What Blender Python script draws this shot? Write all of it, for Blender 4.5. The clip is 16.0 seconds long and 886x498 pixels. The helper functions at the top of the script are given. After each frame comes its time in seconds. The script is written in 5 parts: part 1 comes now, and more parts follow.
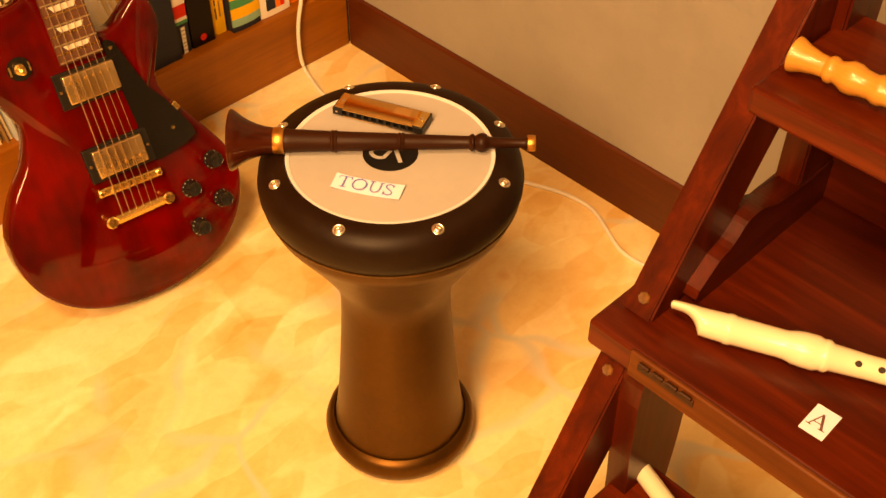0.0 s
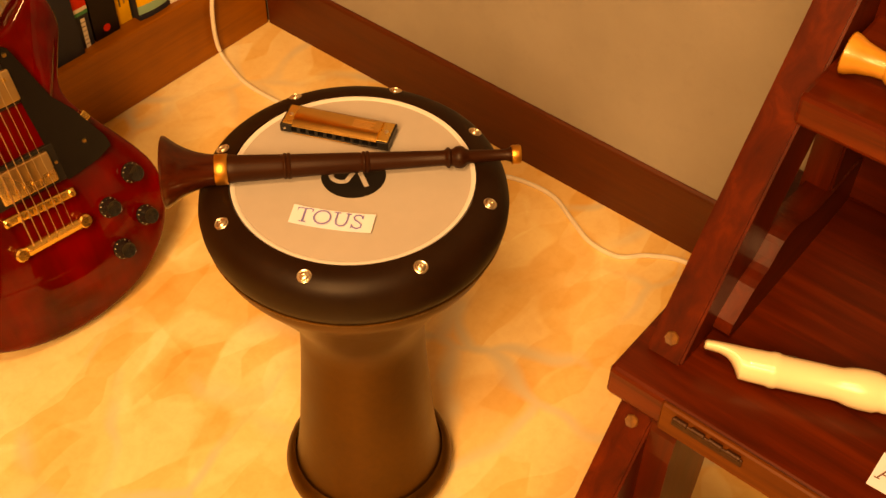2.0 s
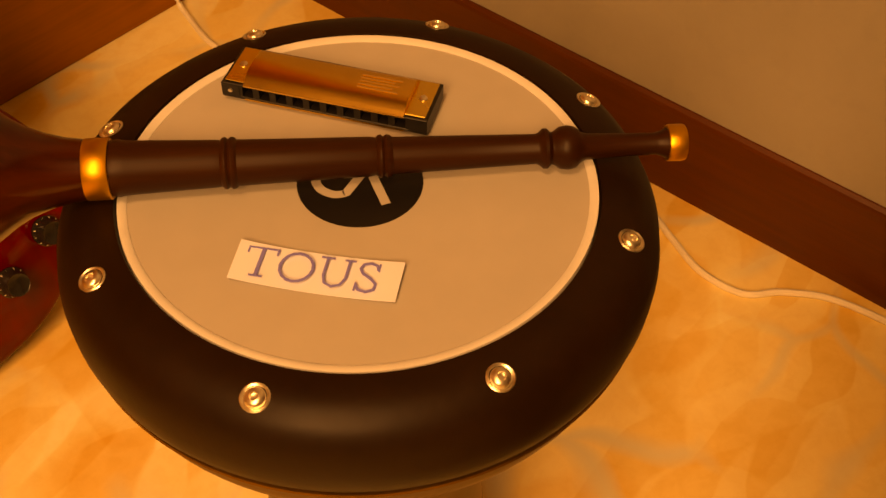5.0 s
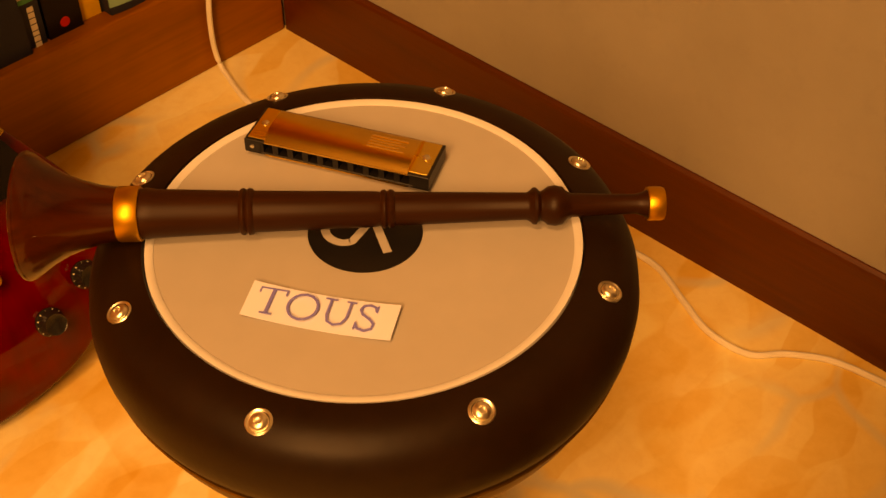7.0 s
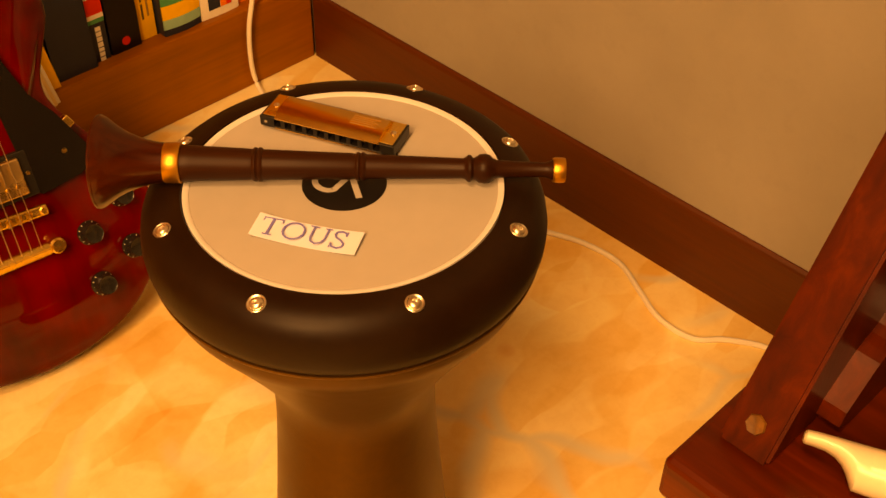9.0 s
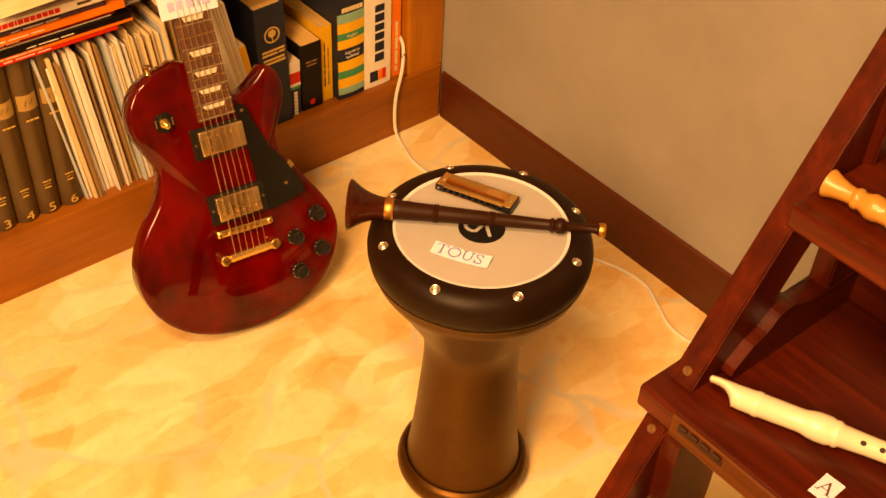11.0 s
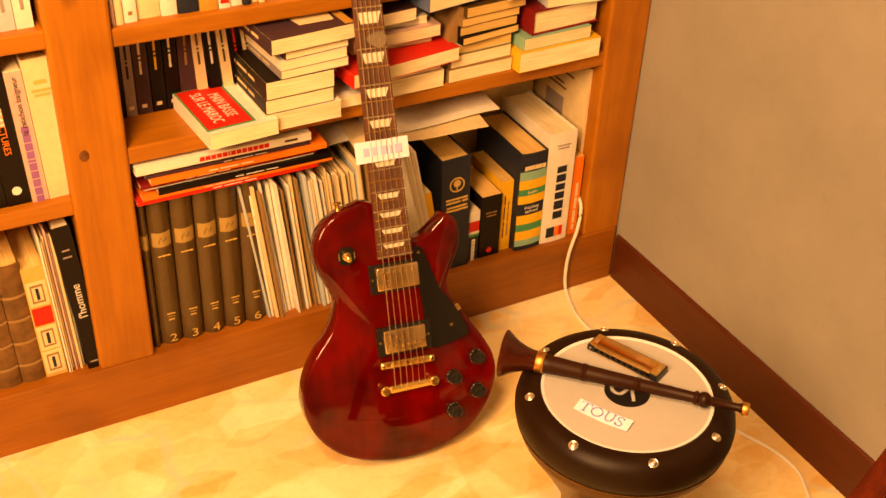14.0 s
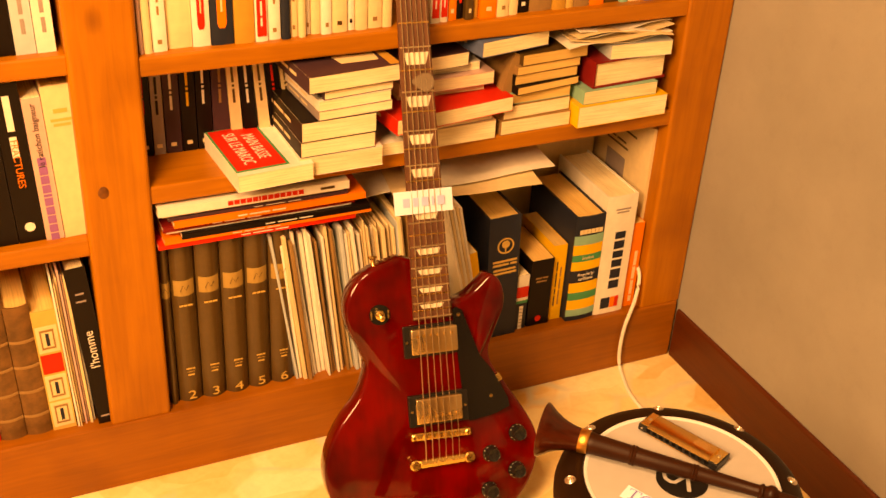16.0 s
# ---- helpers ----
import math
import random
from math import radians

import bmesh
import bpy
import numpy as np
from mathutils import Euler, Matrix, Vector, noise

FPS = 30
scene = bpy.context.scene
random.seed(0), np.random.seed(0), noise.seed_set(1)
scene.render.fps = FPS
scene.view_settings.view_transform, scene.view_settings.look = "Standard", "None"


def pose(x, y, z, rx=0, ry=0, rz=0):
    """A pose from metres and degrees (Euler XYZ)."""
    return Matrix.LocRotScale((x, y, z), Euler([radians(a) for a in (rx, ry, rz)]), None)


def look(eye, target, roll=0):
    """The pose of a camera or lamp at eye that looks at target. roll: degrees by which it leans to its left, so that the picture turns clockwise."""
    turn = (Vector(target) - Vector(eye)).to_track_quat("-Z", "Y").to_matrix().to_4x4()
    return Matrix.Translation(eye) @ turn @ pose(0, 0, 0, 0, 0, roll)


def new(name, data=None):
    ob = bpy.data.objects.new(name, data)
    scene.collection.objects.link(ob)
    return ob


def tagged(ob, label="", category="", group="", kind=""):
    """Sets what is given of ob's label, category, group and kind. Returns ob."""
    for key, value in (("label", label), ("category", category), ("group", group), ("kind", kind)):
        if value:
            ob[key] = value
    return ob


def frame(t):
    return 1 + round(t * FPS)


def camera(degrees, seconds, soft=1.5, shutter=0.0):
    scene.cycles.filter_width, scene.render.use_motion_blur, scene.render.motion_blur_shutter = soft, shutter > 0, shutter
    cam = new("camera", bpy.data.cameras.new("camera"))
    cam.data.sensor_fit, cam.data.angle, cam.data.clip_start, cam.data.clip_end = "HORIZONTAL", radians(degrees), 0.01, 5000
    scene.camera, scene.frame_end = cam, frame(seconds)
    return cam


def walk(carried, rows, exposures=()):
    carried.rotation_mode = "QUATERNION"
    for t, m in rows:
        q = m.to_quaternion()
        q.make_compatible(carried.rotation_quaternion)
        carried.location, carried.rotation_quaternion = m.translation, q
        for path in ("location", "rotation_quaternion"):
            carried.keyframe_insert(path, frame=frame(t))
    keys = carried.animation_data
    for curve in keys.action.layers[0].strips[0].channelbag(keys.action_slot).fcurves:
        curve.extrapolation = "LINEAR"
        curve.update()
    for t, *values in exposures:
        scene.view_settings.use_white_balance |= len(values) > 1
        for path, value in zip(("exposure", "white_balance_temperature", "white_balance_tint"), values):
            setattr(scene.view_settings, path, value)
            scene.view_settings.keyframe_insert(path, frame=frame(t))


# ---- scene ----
cam = camera(42.0, 16.0)
PATH = [
    (0.0, (-1.1227, -1.3821, 1.1878), (-0.6172, -0.8690, 0.4942), 0.21),
    (0.5, (-1.1053, -1.3665, 1.1808), (-0.6336, -0.8306, 0.4805), -0.79),
    (1.0, (-1.0869, -1.3234, 1.1792), (-0.5861, -0.8186, 0.4760), -1.56),
    (1.5, (-1.0648, -1.2827, 1.1662), (-0.5400, -0.8126, 0.4566), -0.75),
    (2.0, (-1.0458, -1.2197, 1.1326), (-0.5104, -0.7889, 0.4061), 1.15),
    (2.5, (-0.9493, -1.0888, 0.9614), (-0.3975, -0.6775, 0.2359), 3.22),
    (3.0, (-0.8942, -1.0328, 0.8801), (-0.3450, -0.6118, 0.1582), 3.08),
    (3.5, (-0.8416, -1.0058, 0.8362), (-0.2964, -0.5787, 0.1148), 1.39),
    (4.0, (-0.7966, -0.9793, 0.8081), (-0.2600, -0.5594, 0.0762), 0.85),
    (4.5, (-0.7895, -0.9700, 0.8093), (-0.2607, -0.5463, 0.0739), 1.01),
    (5.0, (-0.7902, -0.9635, 0.8070), (-0.2617, -0.5343, 0.0745), 1.32),
    (5.2, (-0.7887, -0.9593, 0.8086), (-0.2576, -0.5285, 0.0790), 1.63),
    (7.3, (-0.8161, -1.0222, 0.8450), (-0.2823, -0.5316, 0.1562), 0.97),
    (7.5, (-0.8367, -1.0390, 0.8524), (-0.3032, -0.5411, 0.1687), 1.21),
    (8.0, (-0.8738, -1.0958, 0.8907), (-0.3448, -0.5795, 0.2172), 1.08),
    (8.2, (-0.8743, -1.1044, 0.8968), (-0.3451, -0.5894, 0.2225), 1.09),
    (10.3, (-1.1243, -1.3472, 1.1683), (-0.5872, -0.8070, 0.5204), 1.79),
    (10.5, (-1.1796, -1.3777, 1.2368), (-0.6413, -0.8487, 0.5808), 2.82),
    (11.0, (-1.2501, -1.4569, 1.3366), (-0.7551, -0.8937, 0.6750), 3.29),
    (11.5, (-1.2418, -1.4647, 1.3371), (-0.7837, -0.8726, 0.6740), 3.54),
    (12.0, (-1.2619, -1.5037, 1.3753), (-0.8325, -0.8880, 0.7146), 3.99),
    (12.5, (-1.2591, -1.5173, 1.3824), (-0.8318, -0.8768, 0.7442), 4.41),
    (13.0, (-1.2574, -1.5225, 1.3851), (-0.8414, -0.8485, 0.7745), 4.29),
    (13.5, (-1.2529, -1.5185, 1.3873), (-0.8468, -0.8194, 0.7987), 3.11),
    (14.0, (-1.2575, -1.5178, 1.3931), (-0.8530, -0.8025, 0.8232), 2.81),
    (14.5, (-1.2657, -1.5239, 1.3981), (-0.8650, -0.7994, 0.8372), 2.69),
    (15.0, (-1.2048, -1.4369, 1.3111), (-0.8185, -0.6957, 0.7622), 2.09),
    (15.5, (-1.2029, -1.4467, 1.3104), (-0.8260, -0.6939, 0.7708), 2.92),
    (16.0, (-1.1795, -1.4334, 1.2925), (-0.8088, -0.6616, 0.7758), 3.41),
]
walk(cam, [(t, look(eye, target, roll)) for t, eye, target, roll in PATH],
     exposures=((0.0, -0.05, 7300, 14), (1.2, -0.16, 7700, 15), (2.0, -0.33, 8300, 16), (2.5, -0.6, 9600, 20), (3.0, -0.78, 11000, 23), (5.2, -0.9, 12200, 26), (8.2, -0.66, 11200, 23), (10.3, -0.25, 7600, 14), (12.5, -0.08, 6900, 14), (14.0, -0.02, 7000, 14), (16.0, 0.05, 7500, 16)))

# ---------------------------------------------------------------- world and lamps
world = bpy.data.worlds.new("world")
scene.world = world
world.use_nodes = True
world.node_tree.nodes["Background"].inputs[0].default_value = (1.0, 0.7, 0.4, 1)
world.node_tree.nodes["Background"].inputs[1].default_value = 0.05


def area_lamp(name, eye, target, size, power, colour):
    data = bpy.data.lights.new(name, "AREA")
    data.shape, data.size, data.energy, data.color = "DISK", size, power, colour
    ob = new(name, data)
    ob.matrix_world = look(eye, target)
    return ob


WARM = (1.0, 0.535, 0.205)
area_lamp("ceiling_light_glow", (-1.5, -1.15, 2.36), (-1.35, -1.0, 0), 0.42, 52, WARM)
# Unseen light high on the left, added to brighten the shelves; no fixture there.
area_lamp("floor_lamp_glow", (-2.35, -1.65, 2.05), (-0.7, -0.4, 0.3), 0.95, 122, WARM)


# ---------------------------------------------------------------- materials
def nodes_of(name):
    m = bpy.data.materials.new(name)
    m.use_nodes = True
    nt = m.node_tree
    return m, nt, nt.nodes["Principled BSDF"]


def ramp(nt, stops):
    r = nt.nodes.new("ShaderNodeValToRGB")
    els = r.color_ramp.elements
    while len(els) < len(stops):
        els.new(0.5)
    for e, (p, c) in zip(els, stops):
        e.position, e.color = p, (*c, 1)
    return r


def coords(nt, scale=(1, 1, 1), rot=(0, 0, 0)):
    tc = nt.nodes.new("ShaderNodeTexCoord")
    mp = nt.nodes.new("ShaderNodeMapping")
    mp.inputs["Scale"].default_value = scale
    mp.inputs["Rotation"].default_value = rot
    nt.links.new(tc.outputs["Object"], mp.inputs["Vector"])
    return mp


def noise_tex(nt, mp, scale, detail=4, rough=0.55, dist=0.0):
    n = nt.nodes.new("ShaderNodeTexNoise")
    n.inputs["Scale"].default_value, n.inputs["Detail"].default_value = scale, detail
    n.inputs["Roughness"].default_value, n.inputs["Distortion"].default_value = rough, dist
    nt.links.new(mp.outputs[0], n.inputs["Vector"])
    return n


def mix_colour(nt, fac, a, b, mode="MIX"):
    x = nt.nodes.new("ShaderNodeMix")
    x.data_type, x.blend_type = "RGBA", mode
    if isinstance(fac, float):
        x.inputs[0].default_value = fac
    else:
        nt.links.new(fac, x.inputs[0])
    for sock, v in ((x.inputs[6], a), (x.inputs[7], b)):
        if isinstance(v, tuple):
            sock.default_value = (*v, 1)
        else:
            nt.links.new(v, sock)
    return x.outputs[2]


def bump(nt, bsdf, height, strength, dist=0.001):
    b = nt.nodes.new("ShaderNodeBump")
    b.inputs["Strength"].default_value, b.inputs["Distance"].default_value = strength, dist
    nt.links.new(height, b.inputs["Height"])
    nt.links.new(b.outputs[0], bsdf.inputs["Normal"])


def plain(name, colour, rough=0.5, metal=0.0, vary=0.12, scale=60.0, coat=0.0, relief=0.05, random_shade=0.0, spec=0.5):
    """A surface of one colour with two scales of wear and fine relief."""
    m, nt, b = nodes_of(name)
    mp = coords(nt)
    n1, n2 = noise_tex(nt, mp, scale), noise_tex(nt, mp, scale * 0.12, 3)
    dark = tuple(c * (1 - vary * 1.6) for c in colour)
    light = tuple(min(1, c * (1 + vary)) for c in colour)
    r1 = ramp(nt, [(0.3, dark), (0.7, light)])
    nt.links.new(n2.outputs[0], r1.inputs[0])
    col = mix_colour(nt, 0.5, r1.outputs[0], colour)
    r2 = ramp(nt, [(0.35, (1 - vary,) * 3), (0.65, (1, 1, 1))])
    nt.links.new(n1.outputs[0], r2.inputs[0])
    col = mix_colour(nt, 0.6, col, r2.outputs[0], "MULTIPLY")
    if random_shade:
        oi = nt.nodes.new("ShaderNodeObjectInfo")
        rr = ramp(nt, [(0, (1 - random_shade, 1 - random_shade, 1 - random_shade * 1.2)), (1, (1, 1, 1))])
        nt.links.new(oi.outputs["Random"], rr.inputs[0])
        col = mix_colour(nt, 1.0, col, rr.outputs[0], "MULTIPLY")
    nt.links.new(col, b.inputs["Base Color"])
    b.inputs["Metallic"].default_value, b.inputs["Specular IOR Level"].default_value = metal, spec
    rv = nt.nodes.new("ShaderNodeMapRange")
    rv.inputs[3].default_value, rv.inputs[4].default_value = max(0.03, rough - 0.08), min(1, rough + 0.1)
    nt.links.new(n2.outputs[0], rv.inputs[0])
    nt.links.new(rv.outputs[0], b.inputs["Roughness"])
    b.inputs["Coat Weight"].default_value = coat
    b.inputs["Coat Roughness"].default_value = 0.06
    if relief:
        bump(nt, b, n1.outputs[0], relief)
    return m


def wood(name, stops, along="X", grain=34.0, rough=0.42, coat=0.0, knots=True, relief=0.15, spec=0.4):
    """Stained wood: streaks along one axis, broad tone bands and a few darker blotches."""
    m, nt, b = nodes_of(name)
    s = {"X": (0.06, 1, 1), "Y": (1, 0.06, 1), "Z": (1, 1, 0.06)}[along]
    mp = coords(nt, s)
    fine, broad = noise_tex(nt, mp, grain * 3, 6, 0.65, 0.6), noise_tex(nt, mp, grain * 0.55, 4, 0.5, 1.2)
    mp2 = coords(nt)
    blot = noise_tex(nt, mp2, 5.0, 3)
    r = ramp(nt, stops)
    mixv = nt.nodes.new("ShaderNodeMix")
    mixv.data_type = "FLOAT"
    mixv.inputs[0].default_value = 0.58
    nt.links.new(broad.outputs[0], mixv.inputs[2])
    nt.links.new(fine.outputs[0], mixv.inputs[3])
    nt.links.new(mixv.outputs[0], r.inputs[0])
    rb = ramp(nt, [(0.28, (0.62, 0.54, 0.46)), (0.5, (1, 1, 1))])
    nt.links.new(blot.outputs[0], rb.inputs[0])
    col = mix_colour(nt, 0.7, r.outputs[0], rb.outputs[0], "MULTIPLY")
    if knots:
        vo = nt.nodes.new("ShaderNodeTexVoronoi")
        vo.inputs["Scale"].default_value = 5.5
        ks = {"X": (0.6, 1, 1), "Y": (1, 0.6, 1), "Z": (1, 1, 0.6)}[along]
        nt.links.new(coords(nt, ks).outputs[0], vo.inputs["Vector"])
        rk = ramp(nt, [(0.03, (0.28, 0.2, 0.15)), (0.085, (1, 1, 1))])
        nt.links.new(vo.outputs["Distance"], rk.inputs[0])
        col = mix_colour(nt, 0.75, col, rk.outputs[0], "MULTIPLY")
    nt.links.new(col, b.inputs["Base Color"])
    rv = nt.nodes.new("ShaderNodeMapRange")
    rv.inputs[3].default_value, rv.inputs[4].default_value = rough - 0.08, rough + 0.14
    nt.links.new(blot.outputs[0], rv.inputs[0])
    nt.links.new(rv.outputs[0], b.inputs["Roughness"])
    b.inputs["Specular IOR Level"].default_value = spec
    b.inputs["Coat Weight"].default_value, b.inputs["Coat Roughness"].default_value = coat, 0.12
    bump(nt, b, fine.outputs[0], relief)
    return m


PINE = [(0.25, (0.25, 0.082, 0.004)), (0.5, (0.37, 0.130, 0.007)), (0.75, (0.46, 0.172, 0.010))]
# PINE scaled down for the plinth, its shade near the corner put into the colour.
SHADED_PINE = [(0.25, (0.18, 0.056, 0.003)), (0.5, (0.27, 0.086, 0.005)), (0.75, (0.35, 0.118, 0.008))]
BASE_PINE = [(0.25, (0.052, 0.0092, 0.001)), (0.5, (0.078, 0.0145, 0.0015)), (0.75, (0.108, 0.022, 0.002))]
MAHOGANY = [(0.28, (0.012, 0.0016, 0.0005)), (0.5, (0.064, 0.0070, 0.0013)), (0.74, (0.150, 0.020, 0.0030))]
pine_up, pine_across, pine_deep = wood("pine_upright", PINE, "Z"), wood("pine_shelf", PINE, "X"), wood("pine_deep", PINE, "Y")
plinth_wood = wood("plinth_wood", SHADED_PINE, "X")
base_wood = wood("baseboard_wood", BASE_PINE, "Y", knots=False)
mah_x = wood("mahogany_x", MAHOGANY, "X", 20, 0.34, 0.10, False, spec=0.2)
mah_y = wood("mahogany_y", MAHOGANY, "Y", 20, 0.34, 0.10, False, spec=0.2)
worn_edge = wood("worn_mahogany_edge", [(0.30, (0.032, 0.007, 0.0012)), (0.5, (0.092, 0.024, 0.0035)), (0.72, (0.17, 0.055, 0.009))], "Y", 24, 0.42, 0.0, False, spec=0.2)
mah_z = wood("mahogany_z", MAHOGANY, "Z", 20, 0.34, 0.10, False, spec=0.2)
back_board = plain("back_board", (0.62, 0.44, 0.16), 0.7, vary=0.15, scale=20)


def wall_paint():
    m, nt, b = nodes_of("grey_wall_paint")
    mp = coords(nt)
    n1, n2, n3 = noise_tex(nt, mp, 420, 3), noise_tex(nt, mp, 4.5, 5, 0.62), noise_tex(nt, mp, 30, 5, 0.7)
    r = ramp(nt, [(0.3, (0.262, 0.250, 0.228)), (0.7, (0.318, 0.305, 0.280))])
    nt.links.new(n2.outputs[0], r.inputs[0])
    r3 = ramp(nt, [(0.27, (0.8, 0.8, 0.8)), (0.45, (1, 1, 1))])
    nt.links.new(n3.outputs[0], r3.inputs[0])
    nt.links.new(mix_colour(nt, 0.25, r.outputs[0], r3.outputs[0], "MULTIPLY"), b.inputs["Base Color"])
    b.inputs["Roughness"].default_value = 0.75
    bump(nt, b, n1.outputs[0], 0.25, 0.0008)
    return m


def stone_lino():
    """Printed sheet floor: soft overlapping brush strokes in cream, straw and peach, with large stones outlined here and there in blue-grey."""
    m, nt, b = nodes_of("stone_print_floor")
    tc = nt.nodes.new("ShaderNodeTexCoord")

    def warped(scale, amount, turn, stretch=(1, 1, 1), shift=0.0):
        w = nt.nodes.new("ShaderNodeTexNoise")
        w.inputs["Scale"].default_value, w.inputs["Detail"].default_value = scale, 2
        nt.links.new(tc.outputs["Object"], w.inputs["Vector"])
        off = nt.nodes.new("ShaderNodeMix")
        off.data_type, off.blend_type = "RGBA", "LINEAR_LIGHT"
        off.inputs[0].default_value = amount
        nt.links.new(tc.outputs["Object"], off.inputs[6])
        nt.links.new(w.outputs["Color"], off.inputs[7])
        mp_ = nt.nodes.new("ShaderNodeMapping")
        mp_.inputs["Rotation"].default_value = (0, 0, turn)
        mp_.inputs["Scale"].default_value = stretch
        mp_.inputs["Location"].default_value = (shift, shift * 1.7, shift)
        nt.links.new(off.outputs[2], mp_.inputs["Vector"])
        return mp_.outputs[0]

    def strokes(vec, scale, soft):
        v = nt.nodes.new("ShaderNodeTexVoronoi")
        v.feature = "SMOOTH_F1"
        v.inputs["Scale"].default_value, v.inputs["Smoothness"].default_value = scale, soft
        nt.links.new(vec, v.inputs["Vector"])
        sp = nt.nodes.new("ShaderNodeSeparateColor")
        nt.links.new(v.outputs["Color"], sp.inputs[0])
        return sp.outputs

    def seams(vec, scale, inner, outer):
        v = nt.nodes.new("ShaderNodeTexVoronoi")
        v.feature = "DISTANCE_TO_EDGE"
        v.inputs["Scale"].default_value = scale
        nt.links.new(vec, v.inputs["Vector"])
        r_ = ramp(nt, [(0.0, (1, 1, 1)), (inner, (0.85, 0.85, 0.85)), (outer, (0, 0, 0))])
        nt.links.new(v.outputs["Distance"], r_.inputs[0])
        return r_.outputs[0]

    def times(a, c):
        x_ = nt.nodes.new("ShaderNodeMath")
        x_.operation = "MULTIPLY"
        nt.links.new(a, x_.inputs[0])
        nt.links.new(c, x_.inputs[1])
        return x_.outputs[0]

    a1 = strokes(warped(6.0, 0.05, 0.75, (1, 2.4, 1)), 9.0, 0.16)
    a2 = strokes(warped(7.0, 0.05, -0.70, (1, 2.6, 1), 3.1), 10.0, 0.14)
    a3 = strokes(warped(5.0, 0.09, 0.2, (1, 1.3, 1), 7.7), 8.0, 0.20)
    stone = strokes(warped(4.0, 0.10, 0.3, (1, 1.2, 1), 1.3), 5.2, 0.05)
    r = ramp(nt, [(0.0, (0.84, 0.66, 0.34)), (0.3, (0.88, 0.75, 0.43)), (0.65, (0.90, 0.81, 0.50)), (1.0, (0.92, 0.86, 0.58))])
    nt.links.new(a3[0], r.inputs[0])
    r1 = ramp(nt, [(0.0, (0.87, 0.70, 0.42)), (0.28, (0.97, 0.92, 0.80)), (0.55, (1, 1, 1)), (1.0, (1, 1, 1))])
    nt.links.new(a1[1], r1.inputs[0])
    col = mix_colour(nt, 0.62, r.outputs[0], r1.outputs[0], "MULTIPLY")
    r2 = ramp(nt, [(0.0, (0.90, 0.74, 0.50)), (0.22, (0.98, 0.94, 0.86)), (0.5, (1, 1, 1)), (1.0, (1, 1, 1))])
    nt.links.new(a2[2], r2.inputs[0])
    col = mix_colour(nt, 0.62, col, r2.outputs[0], "MULTIPLY")
    rs_ = ramp(nt, [(0.0, (0.90, 0.74, 0.52)), (0.45, (0.98, 0.93, 0.84)), (1.0, (1, 1, 1))])
    nt.links.new(stone[1], rs_.inputs[0])
    col = mix_colour(nt, 0.45, col, rs_.outputs[0], "MULTIPLY")
    mp = coords(nt)
    cloud = noise_tex(nt, mp, 11, 5, 0.6, 0.8)
    rc = ramp(nt, [(0.34, (0.92, 0.84, 0.70)), (0.56, (1, 1, 1))])
    nt.links.new(cloud.outputs[0], rc.inputs[0])
    col = mix_colour(nt, 0.6, col, rc.outputs[0], "MULTIPLY")
    fleck = noise_tex(nt, mp, 70, 5, 0.65, 0.5)
    rf = ramp(nt, [(0.34, (0.90, 0.84, 0.74)), (0.58, (1, 1, 1))])
    nt.links.new(fleck.outputs[0], rf.inputs[0])
    col = mix_colour(nt, 0.4, col, rf.outputs[0], "MULTIPLY")
    patch = noise_tex(nt, mp, 3.6, 3, 0.5, 0.6)
    rp = ramp(nt, [(0.44, (0, 0, 0)), (0.58, (0.85, 0.85, 0.85))])
    nt.links.new(patch.outputs[0], rp.inputs[0])
    outline = seams(warped(4.0, 0.10, 0.3, (1, 1.2, 1), 1.3), 5.2, 0.018, 0.06)
    col = mix_colour(nt, times(outline, rp.outputs[0]), col, (0.64, 0.61, 0.47))
    spots = nt.nodes.new("ShaderNodeTexVoronoi")
    spots.inputs["Scale"].default_value = 4.0
    nt.links.new(mp.outputs[0], spots.inputs["Vector"])
    rs = ramp(nt, [(0.03, (0.7, 0.7, 0.7)), (0.06, (0, 0, 0))])
    nt.links.new(spots.outputs["Distance"], rs.inputs[0])
    col = mix_colour(nt, rs.outputs[0], col, (0.72, 0.42, 0.16))
    nt.links.new(col, b.inputs["Base Color"])
    b.inputs["Roughness"].default_value = 0.42
    bump(nt, b, cloud.outputs[0], 0.08)
    return m


def guitar_lacquer():
    m, nt, b = nodes_of("wine_red_lacquer")
    mp = coords(nt, (1, 0.12, 1))
    n1, n2 = noise_tex(nt, mp, 90, 5), noise_tex(nt, coords(nt), 9, 3)
    r = ramp(nt, [(0.3, (0.030, 0.0003, 0.0003)), (0.7, (0.150, 0.0010, 0.0009))])
    nt.links.new(n2.outputs[0], r.inputs[0])
    r1 = ramp(nt, [(0.35, (0.7, 0.7, 0.7)), (0.6, (1, 1, 1))])
    nt.links.new(n1.outputs[0], r1.inputs[0])
    nt.links.new(mix_colour(nt, 0.6, r.outputs[0], r1.outputs[0], "MULTIPLY"), b.inputs["Base Color"])
    b.inputs["Roughness"].default_value, b.inputs["Specular IOR Level"].default_value = 0.4, 0.03
    b.inputs["Coat Weight"].default_value, b.inputs["Coat Roughness"].default_value = 0.75, 0.04
    return m


